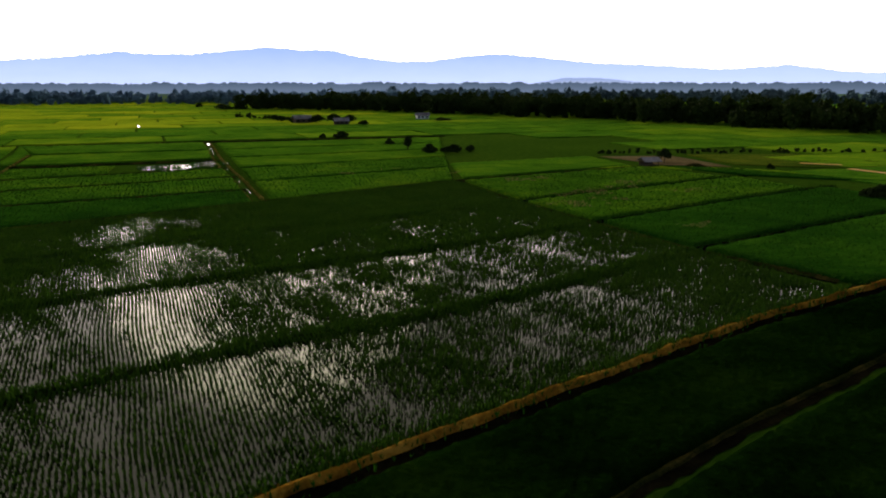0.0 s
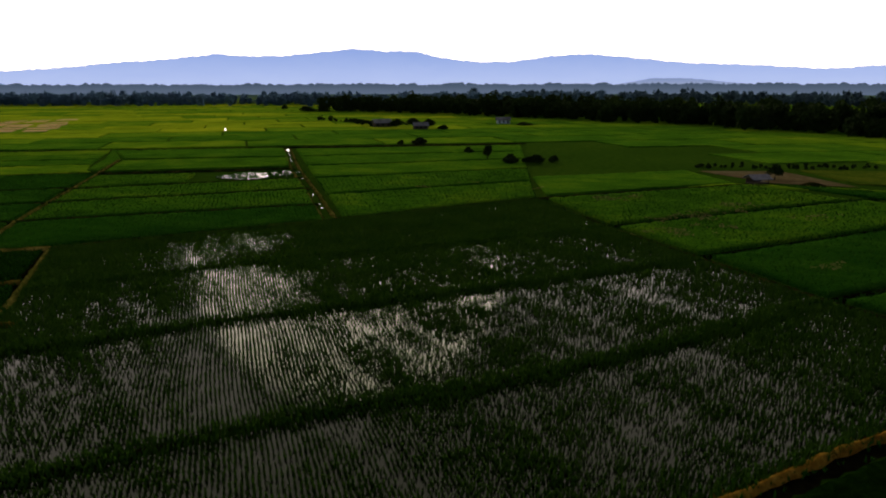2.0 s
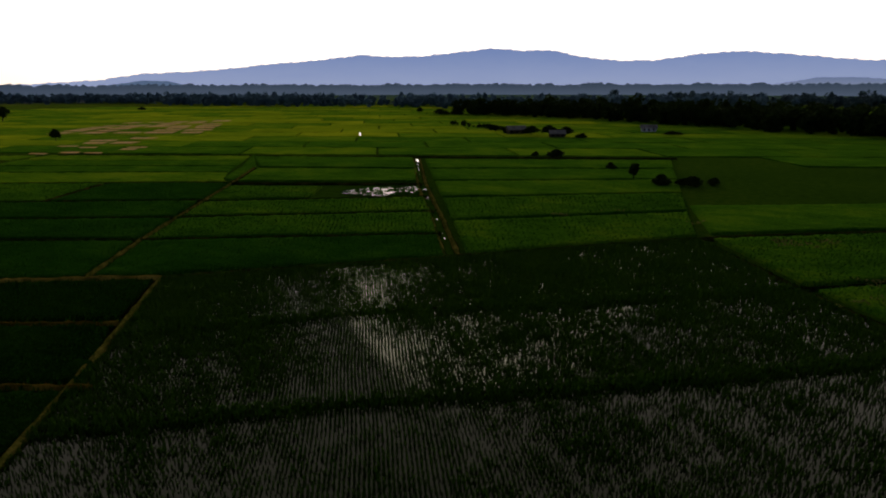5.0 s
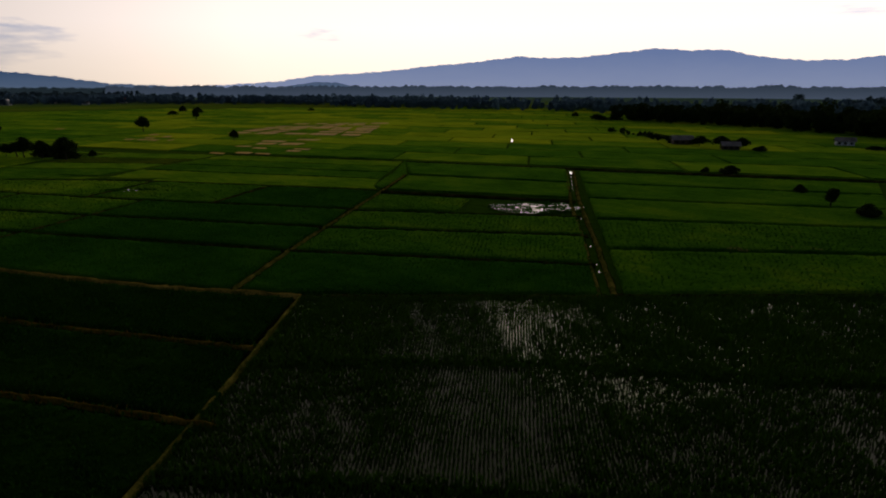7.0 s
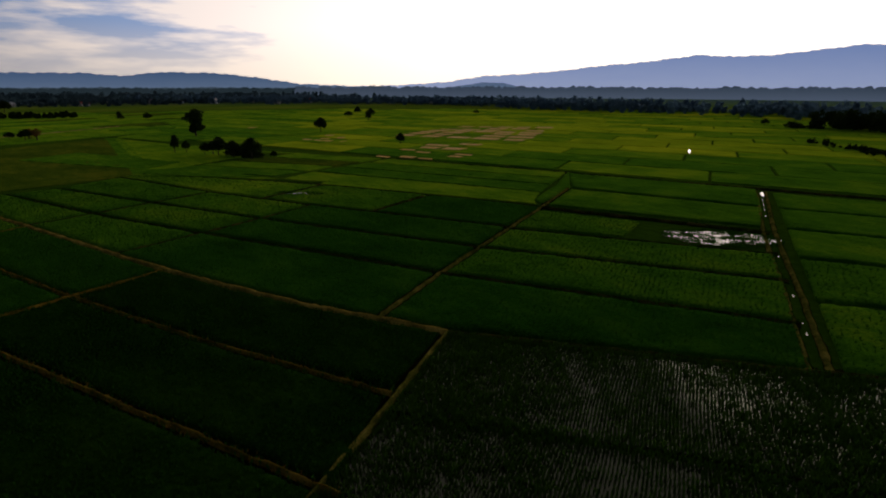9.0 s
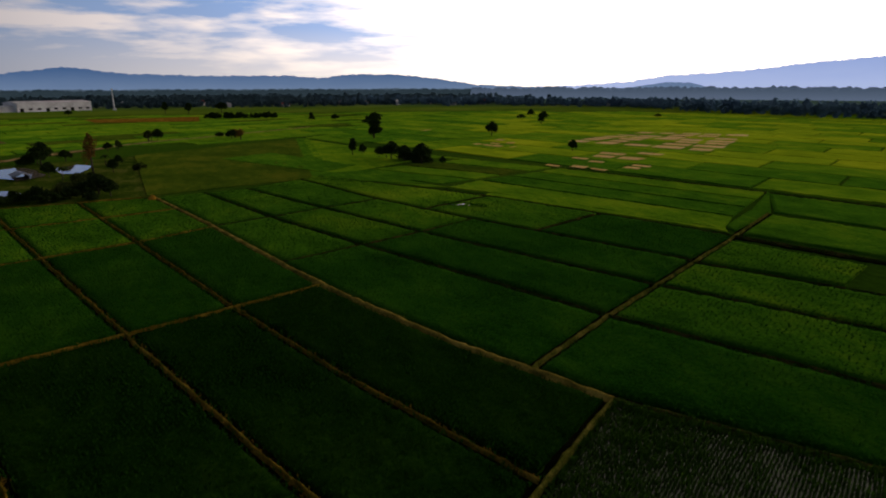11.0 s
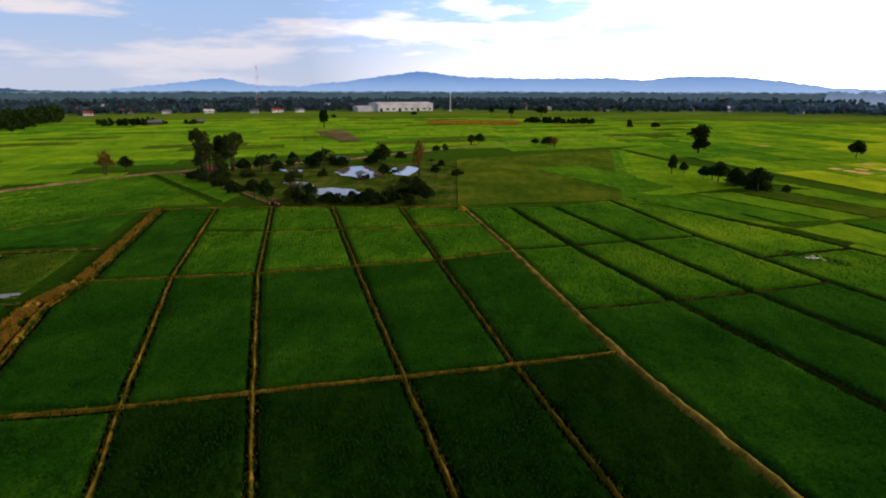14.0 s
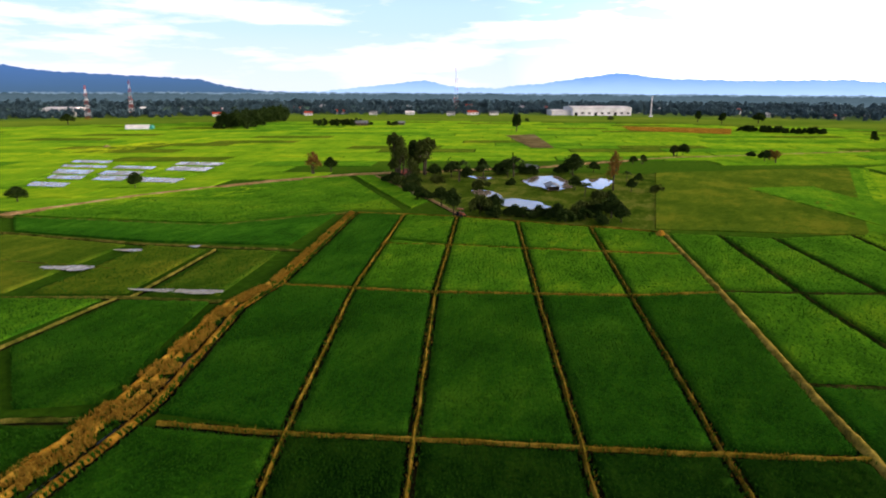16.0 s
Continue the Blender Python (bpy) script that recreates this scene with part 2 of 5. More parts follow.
RED_PAINT = speckled("red_mast_paint", (0.35, 0.05, 0.03), (0.45, 0.07, 0.04), (0.5, 0.12, 0.08))
RUST = speckled("rusty_red_machine", (0.14, 0.03, 0.012), (0.25, 0.06, 0.025), (0.34, 0.11, 0.05), 0.8, 6.0, 0.6)
BLUE_TARP = speckled("turquoise_sheet", (0.02, 0.16, 0.13), (0.04, 0.26, 0.20), (0.08, 0.34, 0.28), 0.3, 3.0, 0.5)


def haze_glow(name, foot, crest, height):
    """Far hills behind kilometres of bright air: haze painted into a glowing backdrop."""

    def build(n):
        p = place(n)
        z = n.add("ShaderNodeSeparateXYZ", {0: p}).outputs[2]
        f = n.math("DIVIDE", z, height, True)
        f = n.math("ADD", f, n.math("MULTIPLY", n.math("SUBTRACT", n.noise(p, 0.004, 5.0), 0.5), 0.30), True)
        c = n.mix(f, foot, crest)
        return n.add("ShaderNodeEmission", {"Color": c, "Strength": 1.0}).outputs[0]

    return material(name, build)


# ---- mesh helpers ----
def mesh_from(name, verts, faces, mats, smooth=True, slots=None):
    """A mesh from arrays: faces is (n, 3) or (n, 4)."""
    verts, faces = np.asarray(verts, np.float32), np.asarray(faces, np.int32)
    me = bpy.data.meshes.new(name)
    n, k = faces.shape
    me.vertices.add(len(verts))
    me.vertices.foreach_set("co", verts.ravel())
    me.loops.add(n * k)
    me.loops.foreach_set("vertex_index", faces.ravel())
    me.polygons.add(n)
    me.polygons.foreach_set("loop_start", np.arange(n, dtype=np.int32) * k)
    me.polygons.foreach_set("use_smooth", np.full(n, smooth))
    if slots is not None:
        me.polygons.foreach_set("material_index", np.asarray(slots, np.int32))
    for m in mats if isinstance(mats, (list, tuple)) else [mats]:
        me.materials.append(m)
    me.update(calc_edges=True)
    me.validate()
    return me


def part(name, bm, mat, parent, label=""):
    me = bpy.data.meshes.new(name)
    bm.to_mesh(me)
    bm.free()
    me.materials.append(mat)
    ob = new(name, me)
    ob.parent = parent
    return tagged(ob, label)


def child(name, me, parent, label="", kind=""):
    ob = new(name, me)
    ob.parent = parent
    return tagged(ob, label, kind=kind)


def along(line, n):
    """n points at even steps along a polyline, corners rounded off."""
    p = np.asarray(line, float)
    s = np.concatenate([[0], np.cumsum(np.hypot(*np.diff(p, axis=0).T))])
    u = np.linspace(0, s[-1], n)
    return np.stack([np.interp(u, s, p[:, 0]), np.interp(u, s, p[:, 1])], 1)


def length(line):
    p = np.asarray(line, float)
    return float(np.hypot(*np.diff(p, axis=0).T).sum())


def wave(x, y, s, seed=0.0):
    """A cheap smooth noise in -1..1."""
    return (np.sin(x * s * 1.3 + seed + 1.7 * np.sin(y * s * 0.7 + seed)) + np.sin(y * s * 1.1 - seed * 2 + 1.3 * np.sin(x * s * 0.9 - seed)) + np.sin((x + y) * s * 0.6 + seed * 3)) / 3


def bund(line, width=0.45, height=0.38, mat=None, name="bund", label="low earth bund with dry grass between rice fields", category="bund", step=0.8, kind="structure", gutter=0.55):
    """A rounded bank of earth swept along a line, uneven in width and height, with a muddy furrow along each foot."""
    rng = np.random.default_rng(int(abs(line[0][0] * 31 + line[0][1] * 17)) + 5)
    n = max(3, int(length(line) / step))
    c = along(line, n)
    c += 0.10 * np.stack([wave(c[:, 0], c[:, 1], 0.7), wave(c[:, 1], c[:, 0], 0.6, 2.0)], 1)
    t = np.gradient(c, axis=0)
    t /= np.maximum(np.hypot(t[:, 0], t[:, 1]), 1e-6)[:, None]
    side = np.stack([-t[:, 1], t[:, 0]], 1)
    low = 0.016 + 0.0023 * (int(abs(line[0][0] * 13 + line[-1][1] * 7)) % 13)
    prof = [(-0.75, 0.0), (-0.42, 0.72), (-0.15, 1.0), (0.15, 0.96), (0.42, 0.7), (0.75, 0.0)]
    w = width * (1 + 0.12 * rng.standard_normal(n).clip(-1.5, 1.5))
    h = height * (1 + 0.12 * rng.standard_normal(n).clip(-1.5, 1.5))
    v = []
    for a, b in prof:
        off = (a * w + 0.03 * rng.standard_normal(n))[:, None] * side
        v.append(np.column_stack([c + off, np.maximum(b * h, low)]))
    for k, sgn in ((0, -1), (len(prof) + 1, 1)):
        off = (sgn * (0.75 * w + gutter * rng.uniform(0.7, 1.3, n)))[:, None] * side
        v.insert(k, np.column_stack([c + off, np.full(n, low)]))
    v = np.stack(v, 1)
    k = v.shape[1]
    i, j = np.meshgrid(np.arange(n - 1), np.arange(k - 1), indexing="ij")
    a = (i * k + j).ravel()
    f = np.stack([a, a + k, a + k + 1, a + 1], 1)
    slots = np.isin(j.ravel(), (0, k - 2)).astype(int)
    return tagged(new(name, mesh_from(name, v.reshape(-1, 3), f, [mat or BUND, MUD], slots=slots)), label, category, "bunds", kind)


def blades(x, y, z, tall, spread, per, rng):
    """Tufts of blades: per narrow triangles that lean outwards from each foot."""
    n = len(x)
    a = rng.uniform(0, 2 * np.pi, (n, per))
    lean = spread[:, None] * rng.uniform(0.35, 1.0, (n, per))
    hh = tall[:, None] * rng.uniform(0.7, 1.1, (n, per))
    wd = 0.16 * hh
    foot = np.stack([x, y, z], 1)[:, None, :]
    tip = foot + np.stack([np.cos(a) * lean, np.sin(a) * lean, hh], -1)
    ofs = np.stack([-np.sin(a) * wd, np.cos(a) * wd, np.zeros_like(a)], -1)
    mid = foot + (tip - foot) * 0.35
    v = np.stack([mid - ofs - (tip - foot) * 0.33, mid + ofs - (tip - foot) * 0.33, tip], 2).reshape(-1, 3)
    return v, np.arange(len(v)).reshape(-1, 3)


def between(la, lb, nu, nv, inset):
    """A grid of points between two lines, drawn in from all edges by inset metres."""
    a, b = along(la, nu + 1), along(lb, nu + 1)
    run = 0.5 * (length(la) + length(lb))
    gap = max(0.5, float(np.hypot(*(a - b).T).mean()))
    u = np.linspace(inset / run, 1 - inset / run, nu) * nu
    i = np.clip(u.astype(int), 0, nu - 1)
    fr = (u - i)[:, None]
    a, b = a[i] * (1 - fr) + a[i + 1] * fr, b[i] * (1 - fr) + b[i + 1] * fr
    v = np.linspace(inset / gap, 1 - inset / gap, nv)[None, :, None]
    return a[:, None] * (1 - v) + b[:, None] * v


LOOKS = {"deep": CANOPY_DEEP, "dusk": CANOPY_DUSK, "green": CANOPY, "mid": CANOPY_MID, "light": CANOPY_LIGHT, "yellow": CANOPY_YELLOW, "olive": CANOPY_OLIVE}
WORDS = {"deep": "very dark green dense rice field", "dusk": "dark green rice field between dry-grass bunds", "green": "dense deep green rice field between earth bunds", "mid": "fresh green rice field between earth bunds", "light": "bright green rice field between earth bunds",
         "yellow": "yellow-green rice field on the plain, brightened in colour", "olive": "olive rice field, thin and brownish in patches"}


def rice_field(la, lb, look_of="green", tall=0.42, step=0.7, tufts=0.0, inset=0.72, seed=1, per=6):
    """A dense stand of rice: an uneven canopy with a drop at its edges, and tufts of blades on top."""
    rng = np.random.default_rng(seed * 7 + int(abs(la[0][0]) * 10))
    run, gap = 0.5 * (length(la) + length(lb)), float(np.hypot(*(along(la, 9) - along(lb, 9)).T).mean())
    nu, nv = max(6, int(run / step)), max(6, int(gap / step))
    g = between(la, lb, nu, nv, inset)
    x, y = g[..., 0].copy(), g[..., 1].copy()
    x[2:-2, 2:-2] += rng.uniform(-0.25, 0.25, (nu - 4, nv - 4)) * step
    y[2:-2, 2:-2] += rng.uniform(-0.25, 0.25, (nu - 4, nv - 4)) * step
    # a steep, ragged edge
    steep = min(1.0, 0.16 / step)
    for q in (x, y):
        q[1] = q[0] + (q[1] - q[0]) * steep
        q[-2] = q[-1] + (q[-2] - q[-1]) * steep
        q[:, 1] = q[:, 0] + (q[:, 1] - q[:, 0]) * steep
        q[:, -2] = q[:, -1] + (q[:, -2] - q[:, -1]) * steep
    z = tall * (0.78 + 0.10 * wave(x, y, 0.35, seed) + (0.22 if look_of == "dusk" else 0.14) * rng.standard_normal(x.shape).clip(-1.6, 1.6))
    z[0], z[-1], z[:, 0], z[:, -1] = 0.02, 0.02, 0.02, 0.02
    i, j = np.meshgrid(np.arange(nu - 1), np.arange(nv - 1), indexing="ij")
    a = (i * nv + j).ravel()
    f = np.stack([a, a + nv, a + nv + 1, a + 1], 1)
    p, q = along(la, 3), along(lb, 3)
    if (p[2, 0] - p[0, 0]) * (q[1, 1] - p[1, 1]) - (p[2, 1] - p[0, 1]) * (q[1, 0] - p[1, 0]) < 0:
        f = f[:, ::-1]
    ob = tagged(new("rice_field", mesh_from("rice_field", np.stack([x, y, z], -1).reshape(-1, 3), f, LOOKS[look_of], step < 1.0)), WORDS[look_of], "rice field", "rice fields", "stuff")
    if tufts:
        nu, nv = int(run / tufts), int(gap / tufts)
        g = between(la, lb, nu, nv, inset + 0.15).reshape(-1, 2)
        g += rng.uniform(-0.3, 0.3, g.shape) * tufts
        v, t = blades(g[:, 0], g[:, 1], np.full(len(g), tall * 0.45), tall * rng.uniform(0.7, 1.15, len(g)), np.full(len(g), 0.26) * tufts / 0.5, per, rng)
        child("rice_tufts", mesh_from("rice_tufts", v, t, BLADE_DEEP if look_of == "dusk" else BLADE, False), ob, kind="stuff")
    return ob


ROW_DIR = np.array([-0.47, 0.88])


def young_field(la, lb, seed=1, row=0.29, gapping=0.24, lush=0.0):
    """A flooded paddy: still water with transplanted rice in rows that thins out in patches."""
    rng = np.random.default_rng(seed)
    g = between(la, lb, 40, 12, 0.5)
    nu, nv = g.shape[:2]
    i, j = np.meshgrid(np.arange(nu - 1), np.arange(nv - 1), indexing="ij")
    a = (i * nv + j).ravel()
    f = np.stack([a, a + nv, a + nv + 1, a + 1], 1)
    water = np.concatenate([g.reshape(-1, 2), np.full((nu * nv, 1), 0.06)], 1)
    tagged(new("water", mesh_from("water", water, f, WATER)), "still shallow water of a flooded rice paddy", "water", kind="structure")
    # rows across the strip
    pa, pb = along(la, 60), along(lb, 60)
    ring = np.concatenate([pa, pb[::-1]])
    across = np.array([ROW_DIR[1], -ROW_DIR[0]])
    s, t = ring @ across, ring @ ROW_DIR
    S, Q = np.meshgrid(np.arange(s.min(), s.max(), row), np.arange(t.min(), t.max(), gapping), indexing="ij")
    S = S + rng.normal(0, 0.025, S.shape) + 0.10 * np.sin(Q * 0.35 + S * 0.05)
    Q = Q + rng.normal(0, 0.06, Q.shape)
    xy = S[..., None] * across + Q[..., None] * ROW_DIR
    x, y = xy[..., 0].ravel(), xy[..., 1].ravel()
    # keep what lies inside the ring
    inside = np.zeros(len(x), bool)
    k = len(ring) - 1
    for m in range(len(ring)):
        (x0, y0), (x1, y1) = ring[k], ring[m]
        if y0 != y1:
            inside ^= ((y0 > y) != (y1 > y)) & (x < (x1 - x0) * (y - y0) / (y1 - y0) + x0)
        k = m
    dens = 0.53 + lush + 0.3 * np.clip((x - 8) / 20, 0, 1) + 0.16 * wave(x, y, 0.16, seed * 1.7) + 0.30 * wave(x, y, 0.55, seed * 0.6) + 0.30 * wave(x, y, 1.7, seed * 2.3)
    for edge in (pa, pb):
        for q, r in zip(edge[:-1], edge[1:]):
            w = (r - q) / max(float(np.hypot(*(r - q))), 1e-6)
            s0 = (x - q[0]) * w[0] + (y - q[1]) * w[1]
            o = np.abs((x - q[0]) * w[1] - (y - q[1]) * w[0])
            hit = (s0 > -0.5) & (s0 < float(np.hypot(*(r - q))) + 0.5) & (o < 1.3)
            dens[hit] += 0.9 * (1 - o[hit] / 1.3)
    keep = inside & (rng.uniform(0, 1, len(x)) < np.clip(0.62 + 0.5 * dens, 0.70, 0.98))
    x, y, dens = x[keep], y[keep], dens[keep]
    tall = (0.24 + 0.24 * np.clip(dens, 0, 1.3)) * rng.uniform(0.75, 1.2, len(x))
    v, t = blades(x, y, np.full(len(x), 0.04), tall, 0.10 + 0.16 * np.clip(dens, 0, 1.2), 5, rng)
    tagged(new("rice_seedlings", mesh_from("rice_seedlings", v, t, BLADE_YOUNG, False)), "young green rice planted in rows in shallow water", "rice plants", kind="stuff")


def pool(cx, cy, rx, ry, turn, mat=None, z=0.07, label="shallow water lying in a rice field", seed=0):
    """An irregular sheet of standing water."""
    rng = np.random.default_rng(seed + 3)
    a = np.linspace(0, 2 * np.pi, 48, endpoint=False)
    r = 1 + 0.12 * np.sin(2 * a + rng.uniform(0, 6)) + 0.10 * np.sin(3 * a + rng.uniform(0, 6)) + 0.07 * np.sin(7 * a + rng.uniform(0, 6))
    c, s = math.cos(radians(turn)), math.sin(radians(turn))
    px, py = rx * r * np.cos(a), ry * r * np.sin(a)
    v = np.column_stack([cx + px * c - py * s, cy + px * s + py * c, np.full(48, z)])
    v = np.vstack([v, [[cx, cy, z]]])
    f = np.array([[i, (i + 1) % 48, 48] for i in range(48)])
    return tagged(new("water", mesh_from("water", v, f, mat or WATER)), label, "water", kind="structure")


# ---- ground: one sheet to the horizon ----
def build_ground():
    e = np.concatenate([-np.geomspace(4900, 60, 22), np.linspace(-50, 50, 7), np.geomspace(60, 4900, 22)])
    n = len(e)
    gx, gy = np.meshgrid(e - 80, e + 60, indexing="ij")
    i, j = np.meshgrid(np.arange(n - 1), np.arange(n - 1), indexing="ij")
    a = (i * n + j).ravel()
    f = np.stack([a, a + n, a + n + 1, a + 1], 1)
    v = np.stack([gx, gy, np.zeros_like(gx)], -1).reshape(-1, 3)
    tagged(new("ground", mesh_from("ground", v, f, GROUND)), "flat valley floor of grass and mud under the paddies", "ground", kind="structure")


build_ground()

# ---- the lines of the fields ----
L1 = [(-44, -1), (-24, 12.5), (-8.5, 23.2), (1.4, 29.8), (24.7, 44.9), (42.1, 54.2), (80, 74)]
L2 = [(-33, 28), (-15, 39.5), (1.4, 47.6), (27.9, 65.8), (59.9, 83.5), (78, 93)]
L3 = [(-42, 45), (-23.3, 56.0), (-1, 67.5), (20.3, 80.1), (52.7, 99.3), (72, 110)]
L4 = [(-50, 59.5), (-31.6, 72), (-6.9, 84.5), (10.8, 94.5), (45.2, 114), (62, 123)]
L5 = [(-190, 35.4), (-148.4, 46.6), (-102.6, 57.5), (-78, 65.6), (-59.2, 74), (-29.3, 94.3), (1.9, 116), (46, 137.5)]
CROSS = [(1.9, 116), (12, 94.5), (20.3, 80.1), (28.2, 66), (38, 54.6)]
L6 = [(-29.3, 94.3), (-42, 121), (-55.5, 148.8), (-75.5, 194)]
V2 = [(-67.4, 70.4), (-68.8, 72.8), (-75.8, 87.2), (-82.4, 101.2), (-95, 129), (-110, 160)]
DSIDE = [(-59.2, 74), (-50.2, 59), (-43.5, 47.5), (-33, 28), (-24, 12.5)]
H1 = [(-192, 47.6), (-152, 58.9), (-121.8, 69.7), (-75.8, 87.2), (-35, 105.7)]
H2 = [(-194, 58.7), (-157.9, 71.5), (-126.5, 83), (-82.4, 101.2), (-42, 121.2)]
H3 = [(-205, 76), (-163.5, 86.5), (-132.7, 97.6), (-89.5, 115.6)]
L7 = [(-209, 82), (-169.9, 105.9), (-157, 113), (-128, 125), (-101, 134.5), (-55.5, 149)]
FAR = [(-192, 162), (-141, 179.5), (-76, 198), (0.4, 220.4)]
C1 = [(-116.5, 54), (-121.7, 69.7), (-126.5, 83), (-132.7, 97.6)]
C2 = [(-149, 46.6), (-153, 59), (-157.9, 71.5), (-163.4, 86.5)]
C3 = [(-147, 92.5), (-155.5, 113)]
C4 = [(-118, 104), (-125.5, 124)]
A0 = [(-52, 20), (-76.8, 9.6), (-85.6, 5.7), (-126.4, -10.6), (-185, -29.5)]
A1 = [(-39, 37), (-68.8, 25.6), (-89.7, 17.7), (-130, 2.8), (-188, -15.5)]
A2 = [(-43.5, 51), (-65.6, 43), (-94.4, 32.9), (-135.6, 18.6), (-188.5, 0.5)]
A3 = [(-52, 61.4), (-74, 53), (-98.3, 45.2), (-140.7, 32.9), (-189.5, 18.6)]
R1 = [(-82.4, -7.1), (-85.6, 5.7), (-89.7, 17.7), (-94.4, 32.9), (-98.3, 45.2), (-102.6, 57.5)]
R2 = [(-123.3, -23), (-126.4, -10.6), (-130, 2.8), (-135.6, 18.6), (-140.7, 32.9), (-148.4, 46.5)]
R3 = [(-155, -20), (-159.5, -6), (-163.5, 11), (-167, 25), (-171.4, 39.5)]
R4 = [(-181.8, -42.4), (-185, -29.5), (-188, -15.5), (-188.5, 0.5), (-189.5, 18.6), (-191, 26), (-190, 35.4)]
DITCH = [(-181.5, -43), (-123.3, -24), (-112, -22.5), (-84, -10.5), (-70, -7.7), (-44, -1)]
LF1 = [(-62, -42), (-76.6, -21.9), (-82, -10.5)]
LF2 = [(-76.6, -36), (-88.1, -40.2), (-108, -43)]
LF3 = [(-84, -95), (-100.4, -59.6), (-108.5, -41), (-113, -25)]
LF4 = [(-108.5, -41), (-136.9, -49.7)]
LF5 = [(-120, -160), (-129.3, -105.5), (-134.4, -67.4), (-143.4, -33)]
LF6 = [(-112, -95), (-118.5, -56.7)]
LF7 = [(-140.8, -123.7), (-154.4, -66), (-181, -44)]
ROAD = [(-100, -135), (-141.7, -125.2), (-178.3, -116.6), (-218.6, -98.7), (-245.4, -82), (-258, -66), (-299, -18), (-325, 1), (-362, 32), (-382, 60), (-440, 130)]


def cut(line, p, q):
    """The stretch of a line between the points nearest to p and q."""
    pts = along(line, 400)
    i = int(np.hypot(*(pts - np.array(p)).T).argmin())
    j = int(np.hypot(*(pts - np.array(q)).T).argmin())
    seg = pts[min(i, j): max(i, j) + 1]
    seg = seg if i <= j else seg[::-1]
    return [tuple(a) for a in seg[np.linspace(0, len(seg) - 1, 8).astype(int)]]


# ---- flooded strips with young rice ----
young_field(cut(L1, (-24, 12.5), (37, 51.5)), cut(L2, (-32, 28.5), (28, 65.8)), 1, lush=0.0)
young_field(cut(L2, (-33, 28), (28, 65.8)), cut(L3, (-42, 45), (20.3, 80.1)), 2, lush=0.0)
young_field(cut(L3, (-42, 45), (20.3, 80.1)), cut(L4, (-50, 59.5), (11.5, 95)), 3, lush=0.25)
young_field(cut(L4, (-50, 59.5), (11.5, 95)), cut(L5, (-59.2, 74), (1.9, 116)), 4, lush=0.45)
# ---- dense fields ----
rice_field(cut(L2, (28.5, 66.2), (78, 93)), cut(L3, (21, 80.6), (70, 109)), "green", tufts=0.7, seed=11)
rice_field(cut(L1, (39, 52.7), (80, 74)), cut(L2, (29, 66.4), (78, 93)), "green", tufts=0.7, seed=12)
S1 = [(-20, 2), (9, 24.3), (17, 29.8), (36, 41.5), (80, 64.5)]
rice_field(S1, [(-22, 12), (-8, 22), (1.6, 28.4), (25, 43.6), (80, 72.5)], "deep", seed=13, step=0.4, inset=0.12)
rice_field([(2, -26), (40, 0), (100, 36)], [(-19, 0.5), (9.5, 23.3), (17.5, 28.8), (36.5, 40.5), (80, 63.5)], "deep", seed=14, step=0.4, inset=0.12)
rice_field(cut(L4, (12.5, 95.6), (58, 121)), cut(L5, (3.2, 117), (44, 137)), "mid", tufts=0.7, seed=15)
rice_field(cut(L3, (21, 80.6), (66, 107)), cut(L4, (12.5, 95.6), (60, 122)), "mid", tufts=0.7, seed=16)
# between the two upright bunds
for k, (a, b) in enumerate(((L5, H1), (H1, H2))):
    rice_field(cut(a, V2[k + 1], L6[0] if k == 0 else (-35, 105.7)), cut(b, V2[k + 2], H1[-1] if k == 0 else H2[-1]), "green" if k == 0 else "mid", tufts=0.7, seed=20 + k)
N3 = [(-88.5, 114.5), (-48.5, 134.6)]
rice_field(cut(H2, V2[3], H2[-1]), N3, "mid", tufts=0.8, seed=23)
rice_field([(-88.8, 115.5), (-70, 125)], [(-96.5, 132), (-75, 139)], "mid", tufts=0.8, seed=24)
rice_field([(-99, 137.5), (-57.5, 152)], [(-109, 159), (-65.5, 172)], "mid", seed=25)
rice_field([(-110, 161), (-66, 173)], [(-128, 182), (-77, 196.5)], "mid", seed=26)
rice_field([(-101, 139), (-110, 161), (-126.5, 182)], [(-105, 141), (-115, 161), (-128.5, 183.5)], "mid", seed=28, inset=0.05)
# east of the narrow channel
for k in range(5):
    f0, f1 = k / 5, (k + 1) / 5
    p0, p1 = (-28 - 45 * f0, 95 + 98 * f0), (-28 - 45 * f1, 95 + 98 * f1)
    q0, q1 = (2.5 - 3 * f0, 117 + 98 * f0), (2.5 - 3 * f1, 117 + 98 * f1)
    rice_field([p0, q0], [p1, q1], "mid", seed=30 + k, tufts=0.9 if k < 2 else 0.0)
rice_field([(3.5, 118), (44, 138)], [(1, 142), (38, 157)], "mid", seed=36)
